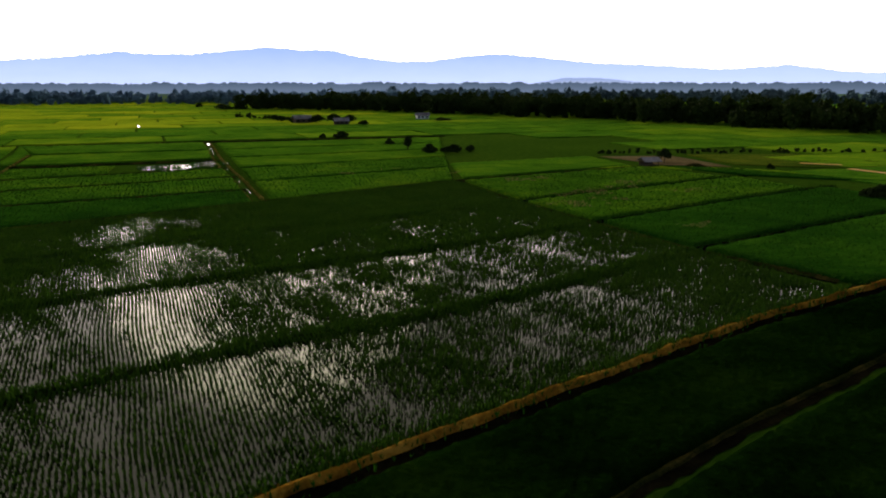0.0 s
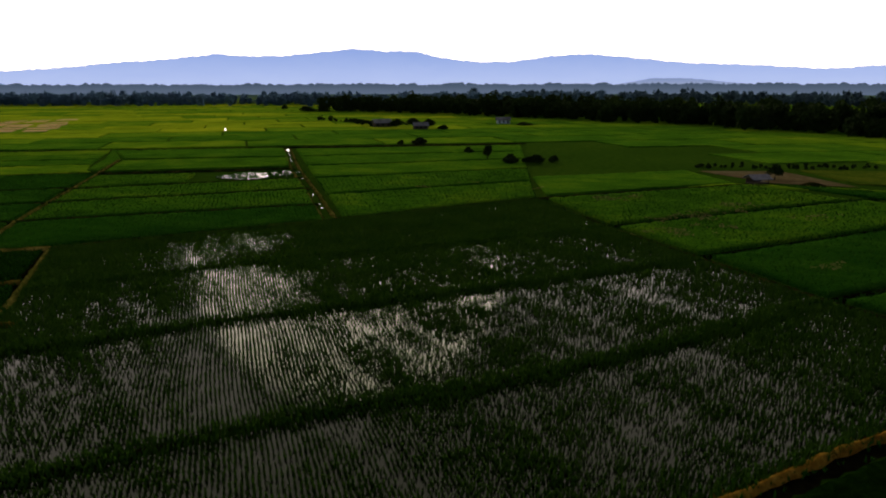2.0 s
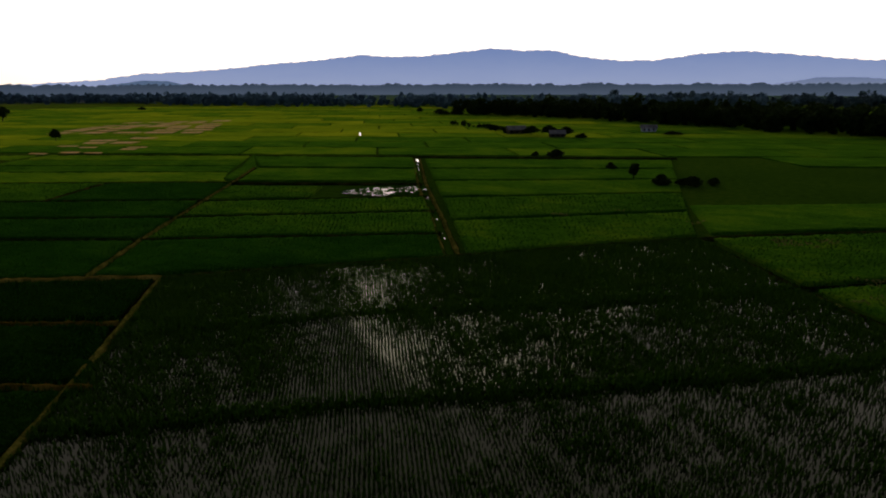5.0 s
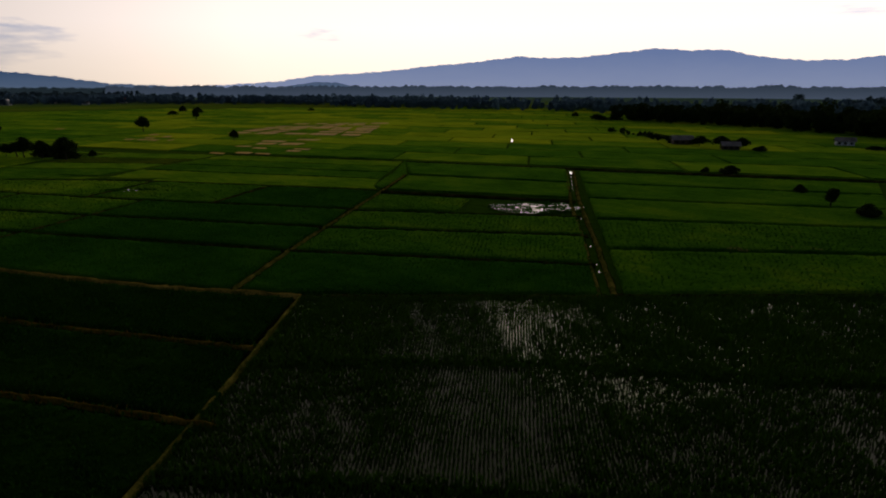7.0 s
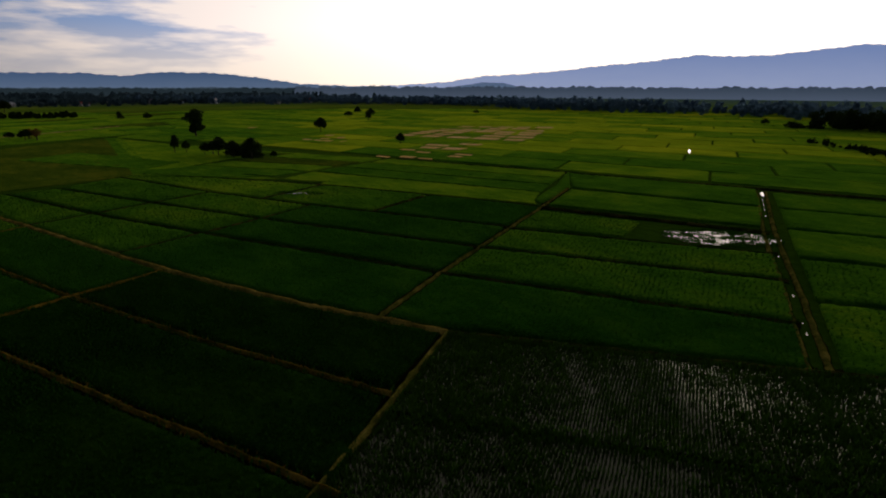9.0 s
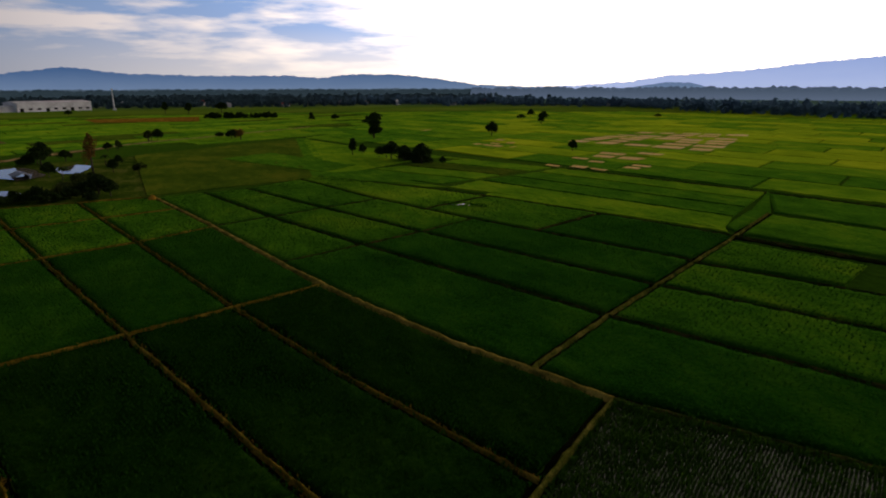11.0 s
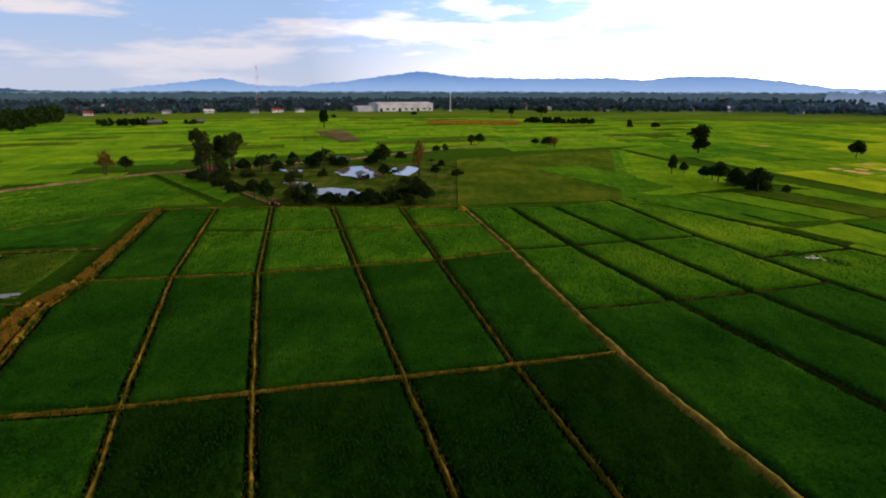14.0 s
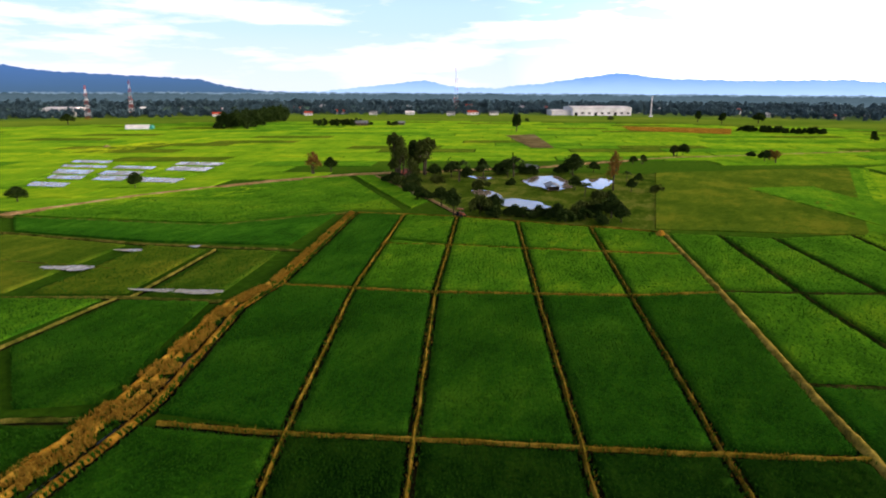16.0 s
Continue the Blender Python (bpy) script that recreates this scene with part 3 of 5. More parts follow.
# west of the second upright bund, three bands of plots
for k, (a, b) in enumerate(((L5, H1), (H1, H2), (H2, H3), (H3, L7))):
    nodes = ((-68.8, 72.8), (-116.5, 54), (-149, 46.6), (-190, 35.4)) if k == 0 else ((-75.8, 87.2), (-121.7, 69.7), (-153, 59), (-192, 47.6)) if k == 1 else ((-82.4, 101.2), (-126.5, 83), (-158, 71.5), (-194, 58.7)) if k == 2 else ((-89.5, 115.6), (-118, 104), (-147, 92.5), (-205, 76))
    tops = ((-75.8, 87.2), (-121.7, 69.7), (-153, 59), (-192, 47.6)) if k == 0 else ((-82.4, 101.2), (-126.5, 83), (-158, 71.5), (-194, 58.7)) if k == 1 else ((-89.5, 115.6), (-132.7, 97.6), (-163.4, 86.5), (-205, 76)) if k == 2 else ((-97, 133), (-125, 125), (-155, 113), (-207, 84))
    for m in range(3):
        rice_field(cut(a, nodes[m], nodes[m + 1]), cut(b, tops[m], tops[m + 1]), "green" if m == 0 else "mid" if (k, m) != (3, 2) else "light", tufts=0.7 if m == 0 or k < 2 else 0.9, seed=40 + 3 * k + m)
# behind the dark bund, out to the far ditch
for k in range(4):
    f0, f1 = k / 4, (k + 1) / 4
    lo = [(-102, 138), (-129, 128.5), (-158, 117), (-172, 109)] if k == 0 else [(-104 - 24 * f0, 139 + 44 * f0), (-176 - 16 * f0, 112 + 50 * f0)]
    hi = [(-104 - 24 * f1, 139 + 44 * f1), (-176 - 16 * f1, 112 + 50 * f1)]
    rice_field(lo, hi, ("light", "mid", "mid", "light")[k], seed=55 + k, step=1.0)
    rice_field([(-178 - 16 * f0, 111 + 50 * f0), (-214 - 16 * f0, 88 + 56 * f0)], [(-178 - 16 * f1, 111 + 50 * f1), (-214 - 16 * f1, 88 + 56 * f1)], ("mid", "light", "olive", "light")[k], seed=155 + k, step=1.2)
# the grid of plots before the pond
COLS = (A0, A1, A2, A3, L5)
CROSSINGS = [((-85.6, 5.7), (-126.4, -10.6), (-159.5, -21), (-185, -29.5)), ((-89.7, 17.7), (-130, 2.8), (-160, -6.5), (-188, -15.5)), ((-94.4, 32.9), (-135.6, 18.6), (-163.5, 9), (-188.5, 0.5)),
             ((-98.3, 45.2), (-140.7, 32.9), (-167, 25.2), (-189.5, 18.6)), ((-102.6, 57.5), (-148.4, 46.6), (-171.4, 40.4), (-190, 35.4))]
for k in range(4):
    for m in range(3):
        rice_field(cut(COLS[k], CROSSINGS[k][m], CROSSINGS[k][m + 1]), cut(COLS[k + 1], CROSSINGS[k + 1][m], CROSSINGS[k + 1][m + 1]), "green" if m == 0 else "mid", tufts=0.5 if m == 0 else 0.7, seed=60 + 3 * k + m, step=0.6)
ENDS = ((-52, 20), (-39, 37), (-43.5, 51), (-52, 61.4), (-59.2, 74))
for k in range(4):
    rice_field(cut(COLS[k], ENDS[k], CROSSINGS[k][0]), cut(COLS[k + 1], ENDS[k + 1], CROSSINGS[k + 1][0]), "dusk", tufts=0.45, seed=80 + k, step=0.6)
FIELD_SIDE = [(x - 0.5, y + 1.1) for x, y in DITCH]
rice_field(cut(FIELD_SIDE, (-83.5, -8), (-123.5, -22.5)), cut(A0, (-85.6, 5.7), (-126.4, -10.6)), "green", tufts=0.5, seed=85, step=0.6)
rice_field(cut(FIELD_SIDE, (-124, -22.5), (-182, -42)), cut(A0, (-126.4, -10.6), (-185, -29.5)), "green", tufts=0.7, seed=86)
rice_field(cut(FIELD_SIDE, (-44, 0), (-82, -8)), cut(A0, (-52, 20), (-85, 5.7)), "green", tufts=0.5, seed=87, step=0.6)
# beyond the reedy ditch
rice_field([(-83.5, -14), (-97, -21), (-112.5, -27.5)], [(-78, -23), (-88, -39.5), (-107.5, -41.5)], "green", tufts=0.5, seed=90)
rice_field([(-79, -13), (-46, -6)], [(-75.5, -22.5), (-50, -42)], "green", tufts=0.5, seed=91)
rice_field([(-78, -25.5), (-89, -41.5), (-107, -44)], [(-66, -46), (-84, -72), (-100, -60.5)], "mid", tufts=0.7, seed=92)
rice_field([(-114.5, -28), (-110, -40)], [(-142, -36), (-137.5, -48.5)], "olive", seed=93, tufts=0.8)
rice_field([(-109.5, -42.5), (-103, -58)], [(-137, -51), (-134.5, -66)], "olive", seed=95, tufts=0.8)
rice_field([(-102, -61), (-90, -90)], [(-133, -69), (-129.5, -104)], "olive", seed=94)
rice_field([(-145, -37), (-136, -68), (-131, -104)], [(-180, -46), (-156, -66), (-142, -122)], "green", seed=97)
rice_field([(-142.5, -122), (-178, -114), (-218, -96.5), (-243, -81)], [(-156.5, -67.5), (-170, -57), (-185, -46), (-190, -32)], "mid", seed=99, step=1.0, tufts=1.0)
rice_field([(-192, -31), (-206, -31)], [(-243, -79), (-248, -73)], "mid", seed=100, step=1.0)

# ---- bunds ----
bund(L1, 0.45, 0.40, ORANGE, gutter=0.9, label="dry-grass footpath on a bund beside a dark ditch")
for line in (L2, L3, L4):
    bund(line, 0.6, 0.26, MUD, label="low dark muddy bund between flooded paddies")
bund(cut(L5, (-59.2, 74), (46, 137.5)), 0.7, 0.4, BUND_GREEN, gutter=0.8)
bund(cut(L5, (-190, 35.4), (-59.2, 74)), 0.95, 0.5, BUND_STRAW, gutter=0.8, label="broad grassy bund with pale straw along its crest")
bund(CROSS, 0.5, 0.3, BUND_GREEN)
bund([(x + 0.9, y + 0.4) for x, y in L6], 0.5, 0.34, BUND_PALE, gutter=0.1)
bund([(x - 0.9, y - 0.4) for x, y in L6], 0.5, 0.34, BUND_PALE, gutter=0.1)
bund(V2, 0.42, 0.42, BUND_PALE)
bund(DSIDE, 0.42, 0.42, BUND_PALE)
for line in (H1, H2, H3, C1, C2, C3, C4, N3):
    bund(line, 0.34, 0.40, BUND_GREEN)
bund(L7, 0.8, 0.4, BUND_GREEN, gutter=1.1)
bund(FAR, 0.8, 0.35, BUND_GREEN, step=1.5, gutter=1.3)
for line in (A0, A1, A2, A3, R1, R2):
    bund(line, 0.27, 0.44, BUND)
for line in (R3, R4):
    bund(line, 0.34, 0.42, BUND)
for line in (LF1, LF2, LF3, LF4, LF5, LF6, LF7):
    bund(line, 0.34, 0.42, BUND_PALE)
bund(S1, 0.3, 0.2, BUND_GREEN)
bund(ROAD, 1.7, 0.62, TRACK, "dirt_track", "pale dirt track raised above the paddies", "track", 2.0)
bund([(-247, -71.5), (-206, -29.5), (-190, -15)], 1.0, 0.3, TRACK, "dirt_track", "pale dirt path beside the farm pond", "track", 1.5)


def reedy_ditch():
    """Two orange banks with a wet ditch between, dry reeds on the broad one."""
    c = along(DITCH, 240)
    t = np.gradient(c, axis=0)
    t /= np.hypot(*t.T)[:, None]
    side = np.stack([-t[:, 1], t[:, 0]], 1)
    if side[0, 1] > 0:
        side = -side
    wide = np.interp(c[:, 0], [-182, -125, -112, -84, -44], [0.5, 0.7, 1.5, 2.6, 2.6])[:, None]
    near = [tuple(p) for p in (c - side * 0.5)[::6]]
    bund(near, 0.8, 0.42, ORANGE, label="bank of orange earth beside a reedy ditch", step=0.5)
    for k, w, h in ((0.9, 0.55, 0.38), (1.45, 0.5, 0.5)):
        bund([tuple(p) for p in (c + side * (wide * k))[::6]], w * 1.3, h, ORANGE, label="broken bank of orange earth with dry reeds", step=0.5)
    f = np.arange(239)
    v = np.concatenate([np.column_stack([c + side * (wide * 0.1), np.full(240, 0.05)]), np.column_stack([c + side * (wide * 0.2), np.full(240, 0.05)])])
    tagged(new("water", mesh_from("water", v, np.stack([f, f + 1, f + 241, f + 240], 1), WATER)), "narrow strip of dark ditch water", "water", kind="structure")
    rng = np.random.default_rng(8)
    n = 15000
    i = rng.integers(0, 240, n)
    o = rng.uniform(0.12, 1.75, n)
    p = c[i] + side[i] * wide[i] * o[:, None] + rng.normal(0, 0.15, (n, 2))
    clumped = wave(p[:, 0], p[:, 1], 0.9, 3.0) + 0.4 * wave(p[:, 0], p[:, 1], 2.6, 1.0) > -0.15
    p = p[clumped]
    v, t3 = blades(p[:, 0], p[:, 1], np.full(len(p), 0.2), rng.uniform(0.25, 0.6, len(p)), rng.uniform(0.12, 0.35, len(p)), 5, rng)
    tagged(new("reeds", mesh_from("reeds", v, t3, REED, False)), "dry orange reeds and grass on a ditch bank", "reeds", kind="stuff")
    p = c[i] - side[i] * 0.9 + side[i] * rng.uniform(-0.3, 0.3, (n, 1))
    far = c[i] + side[i] * wide[i] * 1.9 + side[i] * rng.uniform(-0.3, 0.5, (n, 1))
    mid = c[i] + side[i] * wide[i] * rng.uniform(0.2, 1.6, (n, 1))
    p = np.concatenate([p[:1800], far[:3600], mid[:2600]])
    v, t3 = blades(p[:, 0], p[:, 1], np.full(len(p), 0.05), rng.uniform(0.3, 0.7, len(p)), rng.uniform(0.15, 0.35, len(p)), 5, rng)
    tagged(new("grass", mesh_from("grass", v, t3, BLADE, False)), "rank green grass along a ditch bank", "grass", kind="stuff")


reedy_ditch()


def verge(line, spread, count, mat, seed, high=0.35, name="grass", label="rough grass on a bund"):
    """Loose tufts along a bank, so that no edge is ruled."""
    rng = np.random.default_rng(seed)
    c = along(line, 600)
    p = c[rng.integers(0, 600, count)] + rng.normal(0, spread, (count, 2))
    z = np.full(count, 0.15)
    v, f = blades(p[:, 0], p[:, 1], z, high * rng.uniform(0.5, 1.2, count), rng.uniform(0.08, 0.3, count), 4, rng)
    tagged(new(name, mesh_from(name, v, f, mat, False)), label, "grass", kind="stuff")


for k, line in enumerate((L1, A0, A1, A2, A3, R1, R2)):
    verge(line, 0.22, int(length(line) * 6), REED, 200 + k, 0.3, label="dry grass on a bund")
    verge(line, 0.5, int(length(line) * 9), BLADE, 230 + k, 0.4)
for k, line in enumerate((L2, L3, L4, CROSS, H1, H2, L7)):
    verge(line, 0.6, int(length(line) * 8), BLADE_DEEP, 260 + k, 0.4)

# ---- water lying in the open ----
rng_c = np.random.default_rng(2)
pts_c = along(L6, 34)
for k in range(33):
    if rng_c.uniform() < 0.2 + 0.5 * k / 33:
        pool(*pts_c[k], rng_c.uniform(0.25, 0.8), rng_c.uniform(0.05, 0.10), 115, z=0.12, label="bit of open water in an irrigation channel", seed=k)
pool(-73.5, 190, 3.5, 0.35, 114, z=0.12, label="open end of an irrigation channel", seed=61)
pool(-134, 269, 8.0, 0.45, 117, z=0.45, label="open end of an irrigation channel", seed=62)


def wet_patch(cx, cy, rx, ry, turn, seed, count=None, mat=None):
    """Standing water broken by tufts of rice."""
    rng = np.random.default_rng(seed + 77)
    vs, fs, ring = [], [], np.linspace(0, 2 * np.pi, 14, endpoint=False)
    for k in range(max(5, int(rx * ry * 0.75))):
        q, h = rng.uniform(0, 6.283), math.sqrt(rng.uniform(0, 1))
        ox, oy = rx * h * math.cos(q), ry * h * math.sin(q)
        w = 1 + 0.35 * rng.uniform(-1, 1, 14)
        px, py = ox + rx * rng.uniform(0.08, 0.26) * w * np.cos(ring), oy + ry * rng.uniform(0.06, 0.16) * w * np.sin(ring)
        c, s = math.cos(radians(turn)), math.sin(radians(turn))
        z = (0.07 if mat is None else 0.42) + 0.0012 * k
        vs.append(np.column_stack([cx + px * c - py * s, cy + px * s + py * c, np.full(14, z)]))
        fs += [(14 * k, 14 * k + i, 14 * k + i + 1) for i in range(1, 13)]
    tagged(new("water", mesh_from("water", np.concatenate(vs), fs, mat or WATER)), "shallow water lying in patches in a rice field", "water", kind="structure")
    n = count or int(rx * ry * 44)
    a, r = rng.uniform(0, 6.283, n), np.sqrt(rng.uniform(0, 1.4, n))
    c, s = math.cos(radians(turn)), math.sin(radians(turn))
    px, py = rx * r * np.cos(a), ry * r * np.sin(a)
    x, y = cx + px * c - py * s, cy + px * s + py * c
    keep = wave(x, y, 1.1, seed) + 0.5 * wave(x, y, 2.9, seed + 2.0) > -0.35 - 0.9 * (r - 0.55)
    x, y = x[keep], y[keep]
    v, f = blades(x, y, np.full(len(x), 0.05 if mat is None else 0.38), rng.uniform(0.2, 0.42, len(x)), rng.uniform(0.1, 0.3, len(x)), 5, rng)
    tagged(new("rice_tufts", mesh_from("rice_tufts", v, f, BLADE, False)), "thin rice standing in open water", "rice plants", kind="stuff")


def pale_patch(cx, cy, rx, ry, turn, seed):
    """Thin yellowed rice in a ragged patch of a green field."""
    rng = np.random.default_rng(seed + 11)
    n = int(rx * ry * 30)
    a, r = rng.uniform(0, 6.283, n), np.sqrt(rng.uniform(0, 1.3, n))
    c, s = math.cos(radians(turn)), math.sin(radians(turn))
    px, py = rx * r * np.cos(a), ry * r * np.sin(a)
    x, y = cx + px * c - py * s, cy + px * s + py * c
    keep = wave(x, y, 0.9, seed) + 0.6 * wave(x, y, 2.3, seed + 2.0) > 0.9 * (r - 0.45)
    x, y = x[keep], y[keep]
    v, f = blades(x, y, np.full(len(x), 0.22), rng.uniform(0.22, 0.42, len(x)), rng.uniform(0.15, 0.4, len(x)), 5, rng)
    tagged(new("rice_tufts", mesh_from("rice_tufts", v, f, PALE_BLADE, False)), "yellowed thin rice in a green field", "rice plants", kind="stuff")


for k, (cx, cy, rx, ry) in enumerate(((26, 103, 9, 3.5), (22, 93, 8, 3), (16, 117, 7, 3), (36, 113, 6, 2.5), (34, 78, 4, 1.4), (-12, 132, 4, 1.5), (-22, 124, 4, 1.4), (2, 126, 3, 1.3), (44, 105, 5, 2))):
    pale_patch(cx, cy, rx, ry, 29, 40 + k)
wet_patch(-59.5, 138.5, 8.5, 5.5, 33, 1)
wet_patch(-90.5, 124, 2.6, 1.4, 35, 2)
wet_patch(-147, 102.5, 5.5, 1.6, 40, 3, mat=POND)
wet_patch(-26, 116, 3.5, 1.6, 30, 4)
wet_patch(-9, 128, 4.0, 1.2, -60, 5)
wet_patch(-18.5, 143.5, 1.2, 2.0, 60, 6)


# ---- fields of the far plain ----
def far_fields():
    rng = np.random.default_rng(4)
    u, v = np.array([0.96, 0.28]), np.array([-0.43, 0.90])
    near = [[(-30, -60), (90, 40), (60, 140), (0, 222), (-76, 198), (-140, 180), (-128, 181), (-170, 110), (-212, 84), (-192, 30), (-192, -50), (-140, -125), (-60, -110)],
            [(-186, -34), (-206, 40), (-330, 20), (-300, -60), (-262, -82), (-200, -50)],
            [(-186, 34), (-304, 28), (-356, 106), (-310, 122), (-242, 140), (-222, 152), (-190, 165), (-150, 110)]]

    def inside(x, y):
        hit = False
        for ring in near:
            k, odd = len(ring) - 1, False
            for m in range(len(ring)):
                (x0, y0), (x1, y1) = ring[k], ring[m]
                if (y0 > y) != (y1 > y) and x < (x1 - x0) * (y - y0) / (y1 - y0) + x0:
                    odd = not odd
                k = m
            hit = hit or odd
        return hit

    for west in (False, True):
        along_u, along_v = (v, u) if west else (u, v)
        for i in range(-18, 18):
            for j in range(-34, 36):
                wide, deep = (52.0, 19.0) if west else (46.0, 23.0)
                c = along_u * (i * wide + wide * ((j * 7) % 5) / 5) + along_v * j * deep + np.array([-40.0, 60.0])
                ahead = math.degrees(math.atan2(-(c[0] + 10), c[1] - 20))
                if np.hypot(*(c - np.array([-40, 60]))) > 640 or (72 < ahead < 178) != west:
                    continue
                w, h = wide * 0.5 - 0.1, deep / 2 - 0.1
                box = [c - along_u * w - along_v * h, c + along_u * w - along_v * h, c - along_u * w + along_v * h, c + along_u * w + along_v * h]
                if any(inside(*p) for p in box) or inside(*c):
                    continue
                far = np.hypot(*c)
                # brighter kinds far out, yellow ones sunward: grazing light put into the palette
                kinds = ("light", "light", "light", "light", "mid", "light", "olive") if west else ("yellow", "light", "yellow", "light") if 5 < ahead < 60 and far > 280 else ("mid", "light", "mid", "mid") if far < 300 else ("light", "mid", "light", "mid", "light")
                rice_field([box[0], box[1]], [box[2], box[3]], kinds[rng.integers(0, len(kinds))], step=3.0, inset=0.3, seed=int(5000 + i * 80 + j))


far_fields()


# ---- trees ----
def leaf_cloud(center, radii, lumps, per, size, rng, flat=0.0):
    """Many small leaf sprays on uneven lumps round a crown's centre."""
    c, r = np.asarray(center, float), np.asarray(radii, float)
    d = rng.standard_normal((lumps, 3))
    d /= np.linalg.norm(d, axis=1)[:, None]
    d[:, 2] = np.abs(d[:, 2]) * 1.5 - 0.62
    lc = c + d * r * rng.uniform(0.35, 0.85, (lumps, 1))
    lr = r.mean() * rng.uniform(0.25, 0.5, (lumps, 1))
    e = rng.standard_normal((lumps, per, 3))
    e /= np.linalg.norm(e, axis=2)[..., None]
    p = (lc[:, None] + e * lr[:, None] * rng.uniform(0.5, 1.05, (lumps, per, 1))).reshape(-1, 3)
    n = len(p)
    a, b = rng.standard_normal((n, 3)), rng.standard_normal((n, 3))
    a /= np.linalg.norm(a, axis=1)[:, None]
    b -= (a * b).sum(1)[:, None] * a
    b /= np.linalg.norm(b, axis=1)[:, None]
    s = size * rng.uniform(0.6, 1.3, (n, 1))
    v = np.stack([p - a * s, p + b * s * 0.55, p + a * s, p - b * s * 0.55], 1).reshape(-1, 3)
    return v, np.arange(4 * n).reshape(-1, 4)


def limb(bm, p, q, r0, r1, sides=6):
    p, q = Vector(p), Vector(q)
    m = (q - p).to_track_quat("Z", "Y").to_matrix()
    rings = []
    for at, r in ((p, r0), (p.lerp(q, 0.5) + m @ Vector((r0 * 0.3, 0, 0)), (r0 + r1) / 2), (q, r1)):
        rings.append([bm.verts.new(at + m @ Vector((r * math.cos(a), r * math.sin(a), 0))) for a in (2 * math.pi * k / sides for k in range(sides))])
    for lo, hi in zip(rings, rings[1:]):
        for k in range(sides):
            bm.faces.new((lo[k], lo[(k + 1) % sides], hi[(k + 1) % sides], hi[k]))
    bm.faces.new(rings[-1])


def tree_model(name, label, leaf, bare=0.25, crowns=((0, 0, 0.65, 0.36, 0.36),), lumps=16, per=70, size=0.035, seed=0, stems=1):
    """A tree one metre high: tapered trunk, limbs and a crown of leaf sprays."""
    rng = np.random.default_rng(seed)
    root = tagged(new(name), label, "tree" if name != "bush" else "bush")
    bm = bmesh.new()
    for k in range(stems):
        foot = (0.06 * k * math.cos(k * 2.1), 0.06 * k * math.sin(k * 2.1), -0.02)
        top = (foot[0] * 1.5, foot[1] * 1.5, bare + 0.22)
        limb(bm, foot, top, 0.028, 0.014)
        for cx, cy, cz, rx, rz in crowns:
            for b in range(3):
                a = rng.uniform(0, 6.28)
                limb(bm, Vector(foot).lerp(Vector(top), rng.uniform(0.6, 1.0)), (cx + math.cos(a) * rx * 0.6, cy + math.sin(a) * rx * 0.6, cz + rz * rng.uniform(-0.2, 0.5)), 0.012, 0.004, 5)
    part("trunk", bm, BARK, root)
    vs, fs, k = [], [], 0
    for cx, cy, cz, rx, rz in crowns:
        v, f = leaf_cloud((cx, cy, cz), (rx, rx, rz), lumps, per, size, rng)
        vs.append(v), fs.append(f + k)
        k += len(v)
    child("crown", mesh_from("crown", np.concatenate(vs), np.concatenate(fs), leaf, False), root)
    return root


MODELS = {
    "round": tree_model("tree", "dark round broadleaf tree on a field edge", LEAF, 0.12, ((0, 0, 0.54, 0.36, 0.42),), 26, 60, 0.048, 1),
    "tall": tree_model("tree", "tall dark tree with an upright uneven crown", LEAF, 0.18, ((0, 0, 0.42, 0.24, 0.34), (0.03, 0.02, 0.76, 0.18, 0.22)), 16, 55, 0.042, 2),
    "airy": tree_model("tree", "tall feathery olive tree with several thin stems", LEAF_OLIVE, 0.3, ((0, 0, 0.62, 0.26, 0.36), (0.12, 0.06, 0.42, 0.2, 0.22), (-0.12, 0.05, 0.78, 0.15, 0.18)), 15, 48, 0.036, 3, 3),
    "double": tree_model("tree", "big dark tree with a round top over a lower crown", LEAF, 0.15, ((0, 0, 0.68, 0.31, 0.31), (0.05, 0, 0.32, 0.20, 0.30)), 22, 70, 0.040, 4),
    "rust": tree_model("tree", "thin tree with rust-coloured sparse leaves", LEAF_RUST, 0.25, ((0, 0, 0.56, 0.28, 0.42),), 18, 50, 0.034, 5, 2),
    "bush": tree_model("bush", "low dark green bush at a paddy edge", LEAF, 0.05, ((0, 0, 0.45, 0.62, 0.42), (0.5, 0.1, 0.35, 0.4, 0.32)), 15, 46, 0.10, 6),
    "olive_bush": tree_model("bush", "low olive bush beside the pond", LEAF_OLIVE, 0.05, ((0, 0, 0.45, 0.62, 0.42), (-0.45, 0.2, 0.35, 0.4, 0.32)), 15, 46, 0.10, 7),
}


